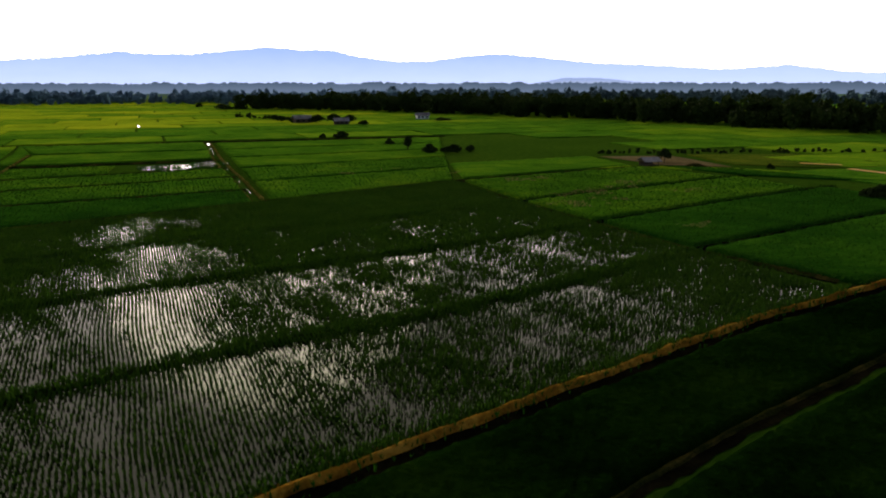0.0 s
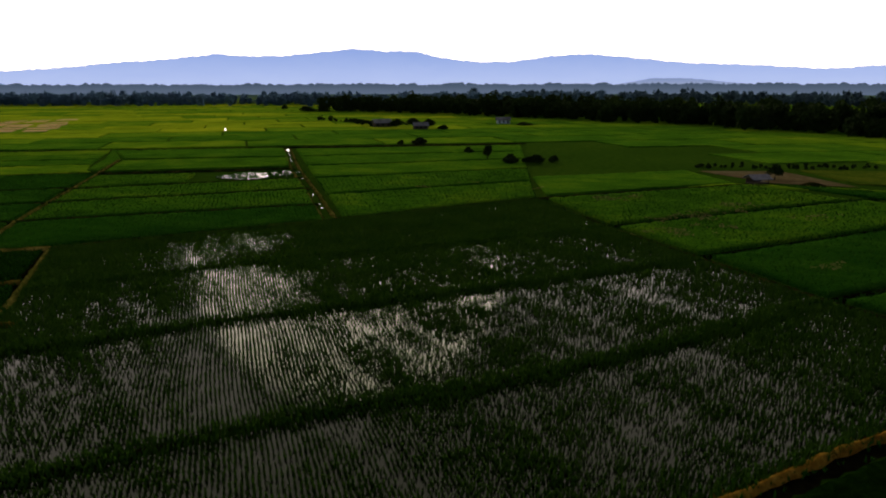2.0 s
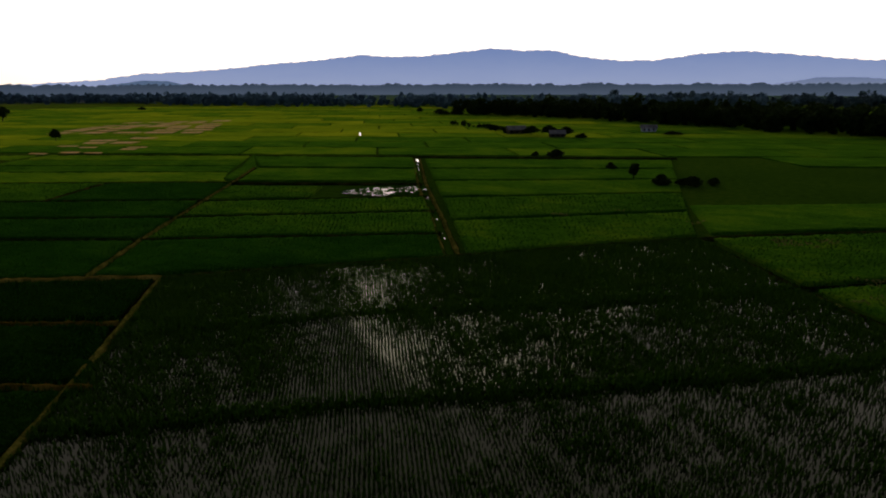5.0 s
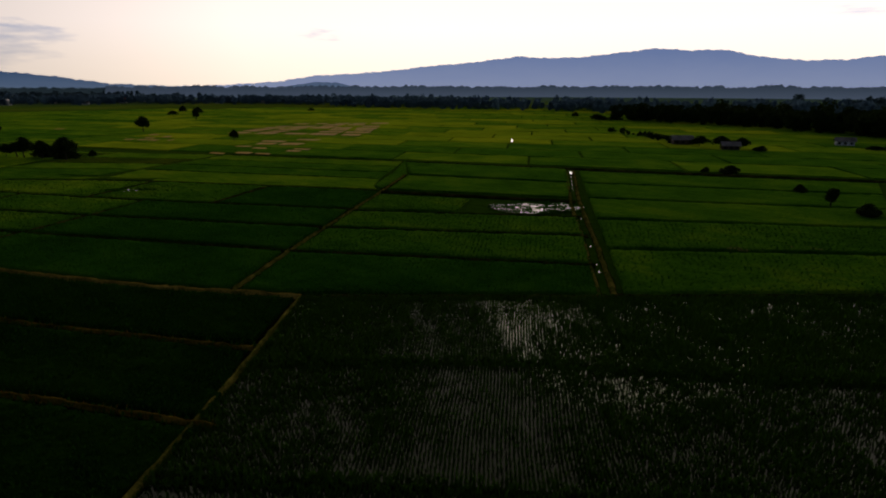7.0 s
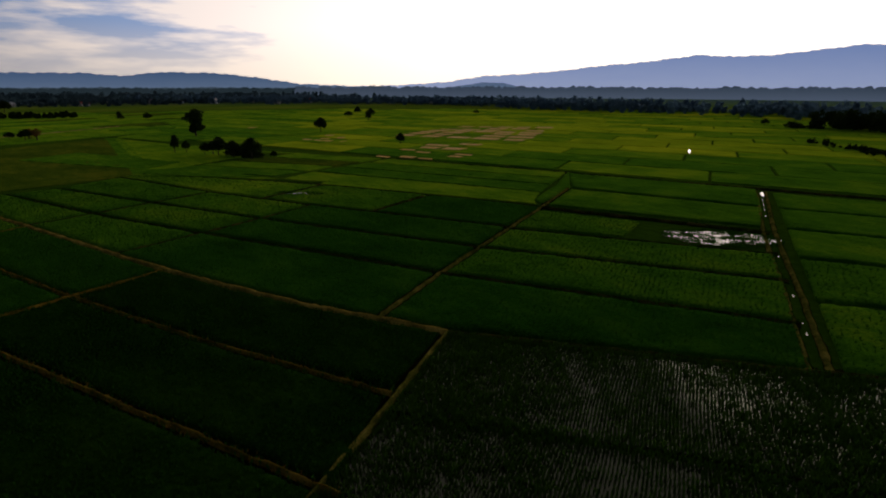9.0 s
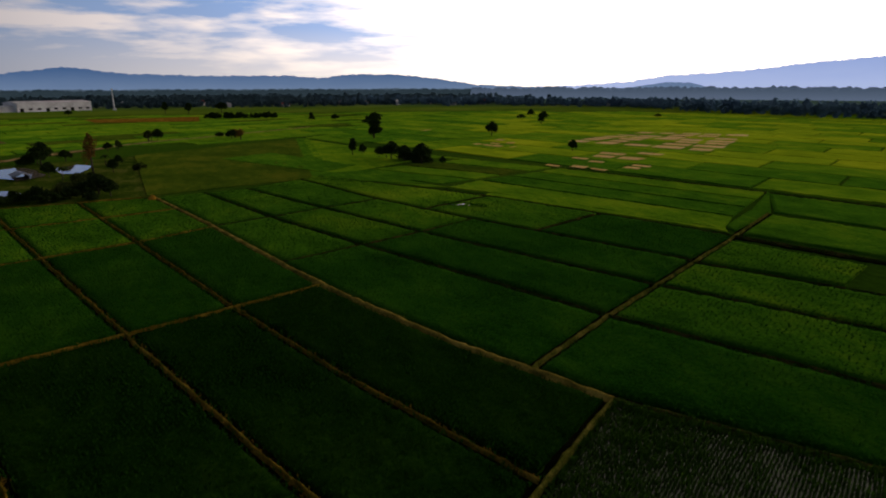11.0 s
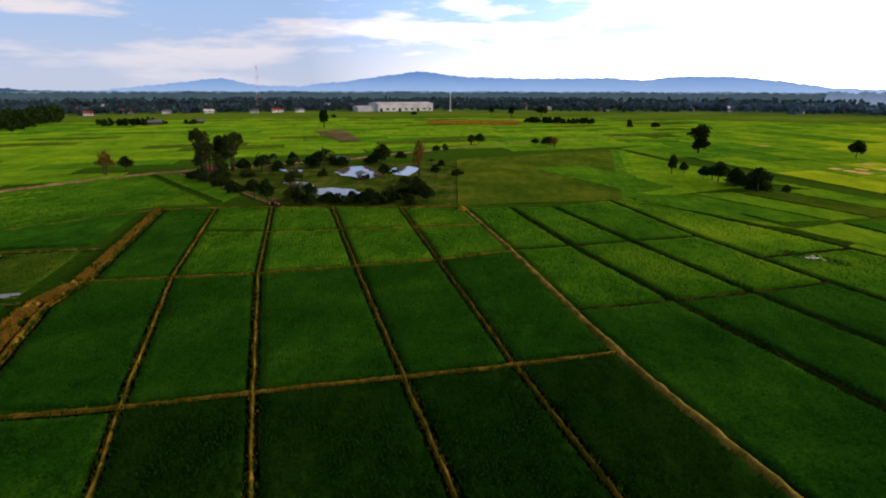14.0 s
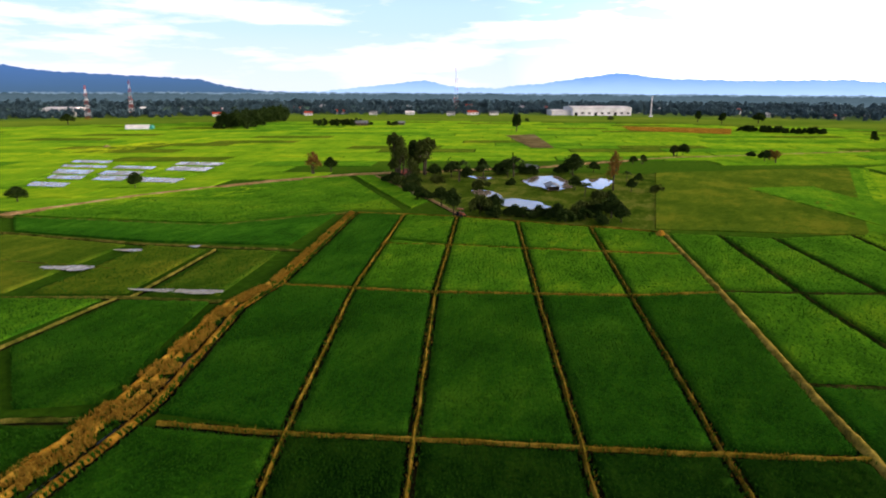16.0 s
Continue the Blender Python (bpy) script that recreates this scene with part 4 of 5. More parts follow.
def palm_model():
    root = tagged(new("palm_tree"), "dark banana-like palm with drooping fronds", "palm")
    bm = bmesh.new()
    limb(bm, (0, 0, -0.02), (0.03, 0.02, 0.62), 0.03, 0.02)
    part("trunk", bm, BARK, root)
    for k in range(11):
        a, rise = k * 2.4, 0.30 - 0.05 * (k % 4)
        v, f = [], []
        for s in range(7):
            t = s / 6
            r, z = 0.42 * t, 0.62 + rise * math.sin(t * 2.4) - 0.16 * t * t
            w = 0.07 * math.sin(math.pi * (0.12 + 0.85 * t)) + 0.004
            for sgn in (-1, 0, 1):
                v.append((0.03 + r * math.cos(a) - sgn * w * math.sin(a), 0.02 + r * math.sin(a) + sgn * w * math.cos(a), z - 0.035 * abs(sgn)))
            if s:
                b = 3 * s
                f += [(b - 3, b - 2, b + 1, b), (b - 2, b - 1, b + 2, b + 1)]
        child("frond", mesh_from("frond", v, f, LEAF), root)
    return root


MODELS["palm"] = palm_model()


def plant(kind, x, y, high, wide=None, turn=0.0):
    """Set a tree of that height and crown width on the ground."""
    spread = {"round": 0.85, "tall": 0.5, "airy": 0.7, "double": 0.62, "rust": 0.6, "bush": 1.5, "olive_bush": 1.5, "palm": 0.85}[kind]
    s = (wide or high * spread) / spread
    return copy_thing(MODELS[kind], pose(x, y, 0, 0, 0, turn + 37 * (x + y)) @ Matrix.Diagonal((s, s, high, 1)))


# trees out in the fields
for kind, x, y, high, wide in (
    ("double", -337, 143, 14.7, 11.5), ("tall", -262, 109, 7.2, 4.1), ("round", -261, 113, 5.4, 4.1), ("round", -249, 116, 5.4, 4.6), ("round", -243, 119, 8.0, 8.0),
    ("round", -234, 121, 7.0, 7.0), ("round", -229, 124, 6.5, 7.5), ("round", -246, 118, 6.0, 6.5), ("bush", -238, 122, 3.0, 9.0), ("bush", -226, 126, 3.0, 8.0), ("round", -222, 123, 8.9, 9.0), ("round", -219, 130, 3.6, 3.0), ("round", -321, 207, 9.4, 9.0), ("round", -235, 199, 5.9, 5.0),
    ("tall", -506, -88, 14.2, 10.0), ("round", -638, -114, 5.5, 5.6), ("rust", -240, -95, 9.8, 6.6), ("round", -249, -93, 7.0, 6.8), ("round", -188, -130, 6.3, 6.4),
    ("round", -156, -140, 5.4, 7.2), ("round", -373, 36, 7.1, 8.0), ("airy", -367, 32, 6.5, 6.0), ("rust", -372, 75, 5.6, 6.0), ("round", -375, 67, 4.1, 6.0),
    ("rust", -356, 76, 6.6, 5.0), ("round", -326, 16, 4.5, 5.0), ("airy", -330, 20, 4.5, 4.0), ("round", -542, 175, 4.8, 6.9), ("tall", -547, 156, 5.8, 4.9),
    ("tall", -398, 291, 7.5, 6.0), ("round", -484, 337, 8.3, 7.5), ("round", -458, 311, 5.2, 8.9), ("round", -514, 149, 5.3, 5.9), ("round", -518, 169, 5.1, 9.5),
    ("round", -433, 316, 9.0, 9.2), ("round", -430, 433, 4.1, 7.4), ("round", -184, 465, 5.5, 6.1), ("round", -728, 99, 12.4, 16.0), ("tall", -707, 65, 11.0, 9.0),
    ("tall", -730, 43, 11.9, 8.0), ("round", -699, -41, 6.9, 8.2), ("round", -363, 72, 6.3, 8.1), ("tall", -10, 173, 4.1, 3.2), ("round", 53, 144, 4.1, 3.6),
    ("bush", -4, 167, 2.6, 6.0), ("bush", 3, 167, 2.6, 6.0), ("bush", -17, 190, 2.0, 4.2), ("bush", -42, 213, 1.8, 2.4), ("bush", -35, 213, 2.7, 7.9),
    ("bush", 0, 313, 2.0, 10.0), ("bush", 72, 132, 1.6, 1.7), ("bush", 72, 98, 2.6, 4.8), ("round", -60, 292, 5.0, 8.0), ("round", -51, 287, 5.7, 9.0),
    ("round", -44, 288, 5.2, 8.0), ("bush", -36, 283, 2.5, 6.0), ("bush", -70, 300, 2.6, 9.0), ("bush", -84, 318, 2.6, 12.0), ("bush", -164, 455, 4.5, 16.0),
    ("bush", -150, 452, 4.0, 10.0), ("round", -422, -477, 10.8, 14.0), ("bush", 8, 170, 2.0, 4.0),
):
    plant(kind, x, y, high, wide)
# round the farm pond
for kind, x, y, high, wide in (
    ("airy", -253, -65, 17.3, 10.6), ("airy", -257, -56, 15.6, 11.5), ("tall", -262, -62, 13.0, 7.0), ("round", -189, -17, 8.6, 5.0), ("olive_bush", -193, -11, 6.5, 8.0),
    ("round", -197, -8, 6.0, 6.0), ("palm", -246, -37, 9.1, 8.6), ("palm", -265, -22, 9.0, 9.7), ("palm", -252, -30, 7.0, 7.0), ("round", -278, -2, 9.8, 10.1),
    ("round", -203, 22, 6.2, 7.6), ("round", -198, 25, 5.0, 5.5), ("rust", -248, 17, 14.3, 4.7), ("round", -244, 5, 5.6, 5.3), ("round", -212, -40, 5.3, 6.5),
    ("olive_bush", -219, -44, 4.6, 7.0), ("olive_bush", -228, -52, 4.5, 8.0), ("bush", -236, -58, 4.0, 8.0), ("bush", -206, -34, 4.6, 6.0), ("bush", -195, -2, 3.6, 5.0),
    ("bush", -197, 4, 3.4, 5.5), ("bush", -196, 9, 4.6, 6.0), ("olive_bush", -200, 13, 4.4, 6.0), ("bush", -197, 16, 3.8, 5.0), ("olive_bush", -207, 14, 4.0, 6.0),
    ("olive_bush", -214, 16, 3.4, 6.0), 
    ("round", -200, -25, 6.5, 6.5), ("round", -225, -46, 6.0, 7.5), ("airy", -244, -60, 13.0, 9.0), ("airy", -238, -52, 9.0, 7.0), ("round", -256, -44, 7.0, 8.0),
    ("round", -270, -26, 7.0, 9.0), ("round", -284, -4, 6.0, 8.0), ("olive_bush", -201, -14, 4.6, 6.0), ("bush", -192, -6, 3.6, 6.0), ("bush", -193, 1, 3.4, 6.0),
    ("bush", -193, 12, 3.8, 6.0), ("bush", -194, 20, 3.6, 5.0), ("olive_bush", -208, 20, 4.2, 6.0), ("olive_bush", -234, -24, 4.2, 7.0), 
    ("olive_bush", -228, 16, 3.2, 8.0), ("round", -291, 4, 5.0, 6.0), ("round", -249, -48, 6.5, 7.0),
    ("bush", -258, -38, 4.5, 8.0), ("bush", -270, -30, 4.5, 8.0), ("bush", -276, -18, 4.0, 8.0), ("bush", -284, -8, 4.0, 8.0), ("olive_bush", -240, -44, 3.6, 7.0),
):
    plant(kind, x, y, high, wide)


rng_p = np.random.default_rng(31)
for k in range(26):
    a, b = rng_p.uniform(0, 1), rng_p.uniform(0, 1)
    x, y = -194 - 86 * a, -12 - 34 * a + (46 + 30 * a) * b
    wet = any(((x - px) / rx) ** 2 + ((y - py) / ry) ** 2 < 1 for px, py, rx, ry in ((-208, -2, 12, 13), (-259, -8, 20, 12), (-262, 6.5, 17, 9), (-219, -18, 14, 10), (-258, -33, 7, 9), (-238, -4, 10, 12)))
    if not wet:
        plant(("olive_bush", "bush", "olive_bush", "round", "palm")[k % 5], x, y, rng_p.uniform(1.8, 4.2) * (1.5 if k % 5 > 2 else 1.0))


def woods(line, deep, high, count, leaf, label, size=0.9, per=34, seed=0, lumps=5, clumps=0.0):
    """A far wood: many uneven crowns along a line, joined as one stand."""
    rng = np.random.default_rng(seed)
    c = along(line, 400)
    vs, fs, k = [], [], 0
    for _ in range(count):
        p = c[rng.integers(0, 400)] + rng.uniform(-0.5, 0.5, 2) * deep
        while clumps and wave(p[0], p[1], clumps, seed) < -0.22:
            p = c[rng.integers(0, 400)] + rng.uniform(-0.5, 0.5, 2) * deep
        h = high * rng.uniform(0.4, 1.1)
        r = h * rng.uniform(0.28, 0.5)
        v, f = leaf_cloud((p[0], p[1], h * 0.42), (r, r, h * 0.55), lumps, per, size, rng)
        v[:, 2] = np.maximum(v[:, 2], 0.0)
        vs.append(v), fs.append(f + k)
        k += len(v)
    return tagged(new("woods", mesh_from("woods", np.concatenate(vs), np.concatenate(fs), leaf, False)), label, "woods", kind="stuff")


woods([(-150, 468), (-57, 438), (38, 367), (87, 327), (127, 275), (168, 232), (260, 150)], 24, 13.5, 480, LEAF, "dark wood of broadleaf trees beyond the paddies", 1.0, 44, 1, 6)
woods([(-120, 500), (-20, 460), (90, 380), (190, 280)], 60, 15.0, 260, LEAF, "dark wood of broadleaf trees beyond the paddies", 1.3, 30, 2)
woods([(-62, 295), (-95, 330), (-118, 352)], 8, 3.2, 60, LEAF, "low dark scrub along a field edge", 0.4, 24, 3)
woods([(-620, 640), (-410, 600), (-240, 640), (-130, 600), (60, 640)], 120, 14.0, 560, LEAF_HAZE, "tree line at the far edge of the paddies, tinted with haze", 2.0, 16, 4, 5, 0.0)
woods([(-1000, 330), (-800, 560), (-620, 660)], 150, 13.0, 400, LEAF_HAZE, "tree line at the far edge of the paddies, tinted with haze", 2.2, 15, 5, 5, 0.0)
woods([(-980, -120), (-960, 60), (-920, 240), (-1000, 330)], 170, 11.0, 400, LEAF_FAR, "tree line behind the factory, tinted with haze", 2.2, 15, 6, 5, 0.0)
woods([(-770, -430), (-870, -270), (-950, -120)], 150, 11.0, 340, LEAF_FAR, "tree line round a far village, tinted with haze", 2.2, 15, 7, 5, 0.0)
woods([(-440, -690), (-600, -560), (-760, -430)], 120, 12.0, 340, LEAF_FAR, "tree line round a far village, tinted with haze", 2.1, 15, 8, 5, 0.0)
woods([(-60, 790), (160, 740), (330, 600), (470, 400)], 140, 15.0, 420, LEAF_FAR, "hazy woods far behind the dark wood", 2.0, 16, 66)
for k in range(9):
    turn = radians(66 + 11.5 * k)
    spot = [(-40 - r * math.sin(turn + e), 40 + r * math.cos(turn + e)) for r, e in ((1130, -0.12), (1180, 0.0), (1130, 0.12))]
    woods(spot, 170, 15.0, 210, LEAF_FAR, "woods and gardens round the far villages, tinted with haze", 2.6, 13, 70 + k)
woods([(-440, -300), (-480, -330), (-570, -364)], 30, 17.0, 70, LEAF, "stand of tall dark trees behind the fields", 1.1, 50, 9, 7)
woods([(-505, -272), (-530, -230)], 10, 7.5, 40, LEAF, "dark clump of low trees", 0.8, 40, 10)
woods([(-536, -214), (-538, -206)], 6, 6.0, 8, LEAF, "dark clump of low trees", 0.7, 40, 11)
woods([(-593, 75), (-585, 100), (-578, 130)], 8, 7.0, 60, LEAF, "long dark hedge of low trees", 0.8, 40, 12)
for ob in [o for m in MODELS.values() for o in (m, *m.children_recursive)]:
    bpy.data.objects.remove(ob)


# ---- mountains round the plain ----
def ridge(name, profile, dist, mat, label, rough=0.045, fine=8):
    """A chain of far hills: bearing (degrees left of +y) and crest (degrees up), with a slope to the plain."""
    b, e = np.array(profile, float).T
    n = int((b[-1] - b[0]) * fine)
    az = np.linspace(b[0], b[-1], n)
    el = np.interp(az, b, e)
    k = np.array([0.25, 0.5, 0.25])
    el = np.convolve(np.pad(el, 1, mode="edge"), k, "valid")
    el += rough * (np.sin(az * 5.1) * np.sin(az * 2.3 + 1) + 0.5 * np.sin(az * 11.7 + np.sin(az * 1.9)) * np.sin(az * 0.8))
    top = np.maximum(24 + dist * np.tan(np.radians(el)), 1.0)
    rows = []
    for f, d in ((0.0, dist * 0.86), (0.35, dist * 0.92), (0.7, dist * 0.965), (1.0, dist), (0.0, dist * 1.03)):
        z = top * f * (1 + (0.12 * np.sin(az * 3.3 + 9 * f) if 0 < f < 1 else 0)) - (4 if f == 0 else 0)
        rows.append(np.stack([-d * np.sin(np.radians(az)), d * np.cos(np.radians(az)), z], 1))
    v = np.stack(rows, 1)
    i, j = np.meshgrid(np.arange(n - 1), np.arange(4), indexing="ij")
    a = (i * 5 + j).ravel()
    f = np.stack([a, a + 5, a + 6, a + 1], 1)
    tagged(new(name, mesh_from(name, v.reshape(-1, 3), f, mat)), label, "mountains", kind="structure")


# air light painted as emission: bluer crests, mostly paler feet
BLUE = haze_glow("blue_mountain_air", (0.66, 0.78, 1.20), (0.40, 0.55, 1.04), 240.0)
BLUE_FOOT = haze_glow("pale_blue_hill_air", (0.42, 0.50, 0.76), (0.24, 0.34, 0.62), 80.0)
BLUE_LOW = haze_glow("blue_hill_air", (0.22, 0.32, 0.52), (0.085, 0.175, 0.38), 130.0)
BLUE_NEAR = haze_glow("deep_blue_hill_air", (0.032, 0.064, 0.112), (0.0352, 0.08, 0.192), 120.0)
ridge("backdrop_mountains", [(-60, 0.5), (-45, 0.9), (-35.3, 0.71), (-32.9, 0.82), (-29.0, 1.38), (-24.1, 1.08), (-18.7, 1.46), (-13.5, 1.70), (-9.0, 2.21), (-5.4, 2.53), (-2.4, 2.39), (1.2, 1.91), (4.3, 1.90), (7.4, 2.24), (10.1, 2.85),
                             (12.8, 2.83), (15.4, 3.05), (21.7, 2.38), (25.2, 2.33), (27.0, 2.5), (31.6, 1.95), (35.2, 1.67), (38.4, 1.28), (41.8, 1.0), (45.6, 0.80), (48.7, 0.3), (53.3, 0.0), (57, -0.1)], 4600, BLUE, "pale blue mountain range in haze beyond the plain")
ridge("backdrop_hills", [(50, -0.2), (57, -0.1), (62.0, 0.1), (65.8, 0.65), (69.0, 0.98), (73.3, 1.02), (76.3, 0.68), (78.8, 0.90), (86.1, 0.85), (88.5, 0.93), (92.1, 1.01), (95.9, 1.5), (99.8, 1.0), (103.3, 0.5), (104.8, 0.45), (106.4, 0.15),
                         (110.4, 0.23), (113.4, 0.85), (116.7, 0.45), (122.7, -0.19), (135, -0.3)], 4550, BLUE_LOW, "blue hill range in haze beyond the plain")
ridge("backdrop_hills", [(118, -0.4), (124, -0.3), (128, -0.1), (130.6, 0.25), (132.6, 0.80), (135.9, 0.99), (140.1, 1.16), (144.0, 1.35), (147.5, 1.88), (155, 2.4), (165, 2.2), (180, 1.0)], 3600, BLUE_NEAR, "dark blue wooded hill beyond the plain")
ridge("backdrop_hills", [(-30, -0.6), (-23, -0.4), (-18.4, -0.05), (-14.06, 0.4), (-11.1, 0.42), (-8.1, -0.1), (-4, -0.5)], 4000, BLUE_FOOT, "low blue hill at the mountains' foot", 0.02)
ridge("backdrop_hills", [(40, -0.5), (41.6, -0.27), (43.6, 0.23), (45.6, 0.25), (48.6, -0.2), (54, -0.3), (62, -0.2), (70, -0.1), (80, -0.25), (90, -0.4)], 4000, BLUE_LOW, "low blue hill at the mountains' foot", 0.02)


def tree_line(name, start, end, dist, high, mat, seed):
    """A far belt of woods, haze painted as glow: uneven crowns along an arc of bearings."""
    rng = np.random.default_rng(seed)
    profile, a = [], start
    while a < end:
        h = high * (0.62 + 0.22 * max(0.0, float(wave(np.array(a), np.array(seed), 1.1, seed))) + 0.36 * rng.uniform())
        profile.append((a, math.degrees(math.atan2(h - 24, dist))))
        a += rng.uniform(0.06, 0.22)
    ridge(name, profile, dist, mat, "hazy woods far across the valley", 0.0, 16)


# haze glow put into the belts' emission, brighter on the sunward arc
HAZE_SUN = haze_glow("sunward_wood_haze", (0.15, 0.20, 0.30), (0.075, 0.11, 0.17), 22.0)
HAZE_SUN_FAR = haze_glow("far_sunward_wood_haze", (0.42, 0.47, 0.62), (0.22, 0.27, 0.38), 34.0)
HAZE = haze_glow("wood_haze", (0.050, 0.075, 0.095), (0.022, 0.040, 0.052), 22.0)
HAZE_FAR = haze_glow("far_wood_haze", (0.11, 0.155, 0.21), (0.052, 0.085, 0.125), 34.0)
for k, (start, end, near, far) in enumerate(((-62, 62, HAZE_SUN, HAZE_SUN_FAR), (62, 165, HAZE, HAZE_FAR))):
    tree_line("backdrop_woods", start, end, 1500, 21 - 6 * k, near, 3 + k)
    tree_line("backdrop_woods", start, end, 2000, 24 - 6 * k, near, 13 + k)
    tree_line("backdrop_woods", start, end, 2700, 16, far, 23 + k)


# ---- buildings, masts and small things ----
def prism(bm, x0, x1, y0, y1, z0, z1, ridge_up=0.0, over=0.0):
    """A box whose top may rise to a ridge along x."""
    b = [bm.verts.new(p) for p in ((x0, y0, z0), (x1, y0, z0), (x1, y1, z0), (x0, y1, z0))]
    t = [bm.verts.new(p) for p in ((x0 - over, y0 - over, z1), (x1 + over, y0 - over, z1), (x1 + over, y1 + over, z1), (x0 - over, y1 + over, z1))]
    bm.faces.new(b[::-1])
    for k in range(4):
        if ridge_up and k in (1, 3):
            continue
        bm.faces.new((b[k], b[(k + 1) % 4], t[(k + 1) % 4], t[k]))
    if not ridge_up:
        bm.faces.new(t)
        return
    r = [bm.verts.new((x0 - over, (y0 + y1) / 2, z1 + ridge_up)), bm.verts.new((x1 + over, (y0 + y1) / 2, z1 + ridge_up))]
    bm.faces.new((t[0], t[1], r[1], r[0]))
    bm.faces.new((t[2], t[3], r[0], r[1]))
    bm.faces.new((b[1], b[2], t[2], r[1], t[1]))
    bm.faces.new((b[3], b[0], t[0], r[0], t[3]))


def boxed(name, mat, parent, *boxes, label=""):
    bm = bmesh.new()
    for b in boxes:
        prism(bm, *b)
    bmesh.ops.recalc_face_normals(bm, faces=bm.faces)
    return part(name, bm, mat, parent, label)


def house(x, y, wide, deep, high, turn, wall, roof, label, name="house", windows=3):
    """Walls, a pitched roof with eaves, a door and windows."""
    root = tagged(new(name), label, "house")
    boxed("wall", wall, root, (-wide / 2, wide / 2, -deep / 2, deep / 2, 0, high * 0.62, high * 0.33))
    bm = bmesh.new()
    e, z0, z1, t = 0.6, high * 0.60, high, 0.14
    for s in (-1, 1):
        c = [(-wide / 2 - e, s * (deep / 2 + e), z0 - 0.15), (wide / 2 + e, s * (deep / 2 + e), z0 - 0.15), (wide / 2 + e, 0, z1), (-wide / 2 - e, 0, z1)]
        lo = [bm.verts.new(p) for p in c]
        hi = [bm.verts.new((p[0], p[1], p[2] + t)) for p in c]
        for q in (lo[::-1], hi, *((lo[k], lo[(k + 1) % 4], hi[(k + 1) % 4], hi[k]) for k in range(4))):
            bm.faces.new(q)
    bmesh.ops.recalc_face_normals(bm, faces=bm.faces)
    part("roof", bm, roof, root)
    for s in (-1, 1):
        for k in range(windows):
            cx = wide * ((k + 0.5) / windows - 0.5)
            door = s == 1 and k == windows // 2
            boxed("door" if door else "window", DARK, root, (cx - 0.5, cx + 0.5, s * deep / 2 - 0.03, s * deep / 2 + 0.03, 0.05 if door else high * 0.22, high * 0.48))
    root.matrix_basis = pose(x, y, 0, 0, 0, turn)
    return root


def open_hut(x, y, wide, deep, high, turn, roof, label):
    """A field shelter: posts, a raised floor and a pitched roof."""
    root = tagged(new("field_hut"), label, "hut")
    for px in (-1, 1):
        for py in (-1, 1):
            bm = bmesh.new()
            limb(bm, (px * wide * 0.42, py * deep * 0.42, 0), (px * wide * 0.42, py * deep * 0.42, high * 0.7), 0.08, 0.07)
            part("post", bm, WOOD, root)
    boxed("floor", WOOD, root, (-wide * 0.46, wide * 0.46, -deep * 0.46, deep * 0.46, high * 0.22, high * 0.28))
    boxed("back_wall", WOOD, root, (-wide * 0.45, wide * 0.45, deep * 0.43, deep * 0.46, high * 0.28, high * 0.62))
    bm = bmesh.new()
    for s in (-1, 1):
        c = [(-wide / 2 - 0.3, s * (deep / 2 + 0.4), high * 0.62), (wide / 2 + 0.3, s * (deep / 2 + 0.4), high * 0.62), (wide / 2 + 0.3, 0, high), (-wide / 2 - 0.3, 0, high)]
        lo = [bm.verts.new(p) for p in c]
        hi = [bm.verts.new((p[0], p[1], p[2] + 0.1)) for p in c]
        for q in (lo[::-1], hi, *((lo[k], lo[(k + 1) % 4], hi[(k + 1) % 4], hi[k]) for k in range(4))):
            bm.faces.new(q)
    bmesh.ops.recalc_face_normals(bm, faces=bm.faces)
    part("roof", bm, roof, root)
    root.matrix_basis = pose(x, y, 0, 0, 0, turn)
    return root


def factory(x, y, wide, deep, high, turn, label):
    root = tagged(new("factory"), label, "factory")
    boxed("hall", WHITE, root, (-wide / 2, wide / 2, -deep / 2, deep / 2, 0, high * 0.8))
    boxed("roof", WHITE, root, (-wide / 2 - 0.6, wide / 2 + 0.6, -deep / 2 - 0.6, deep / 2 + 0.6, high * 0.8, high * 0.84, high * 0.16))
    boxed("annex", WHITE, root, (-wide / 2 - wide * 0.32, -wide / 2, -deep * 0.3, deep * 0.3, 0, high * 0.5))
    boxed("annex_roof", WHITE, root, (-wide / 2 - wide * 0.33, -wide / 2 - 0.05, -deep * 0.33, deep * 0.33, high * 0.5, high * 0.52, high * 0.1))
    for k in range(9):
        cx = wide * ((k + 0.5) / 9 - 0.5)
        for s in (-1, 1):
            boxed("window" if k % 3 else "gate", DARK, root, (cx - wide * 0.025, cx + wide * 0.025, s * deep / 2 - 0.05, s * deep / 2 + 0.05, 0.0 if k % 3 == 0 else high * 0.16, high * 0.34))
    root.matrix_basis = pose(x, y, 0, 0, 0, turn)


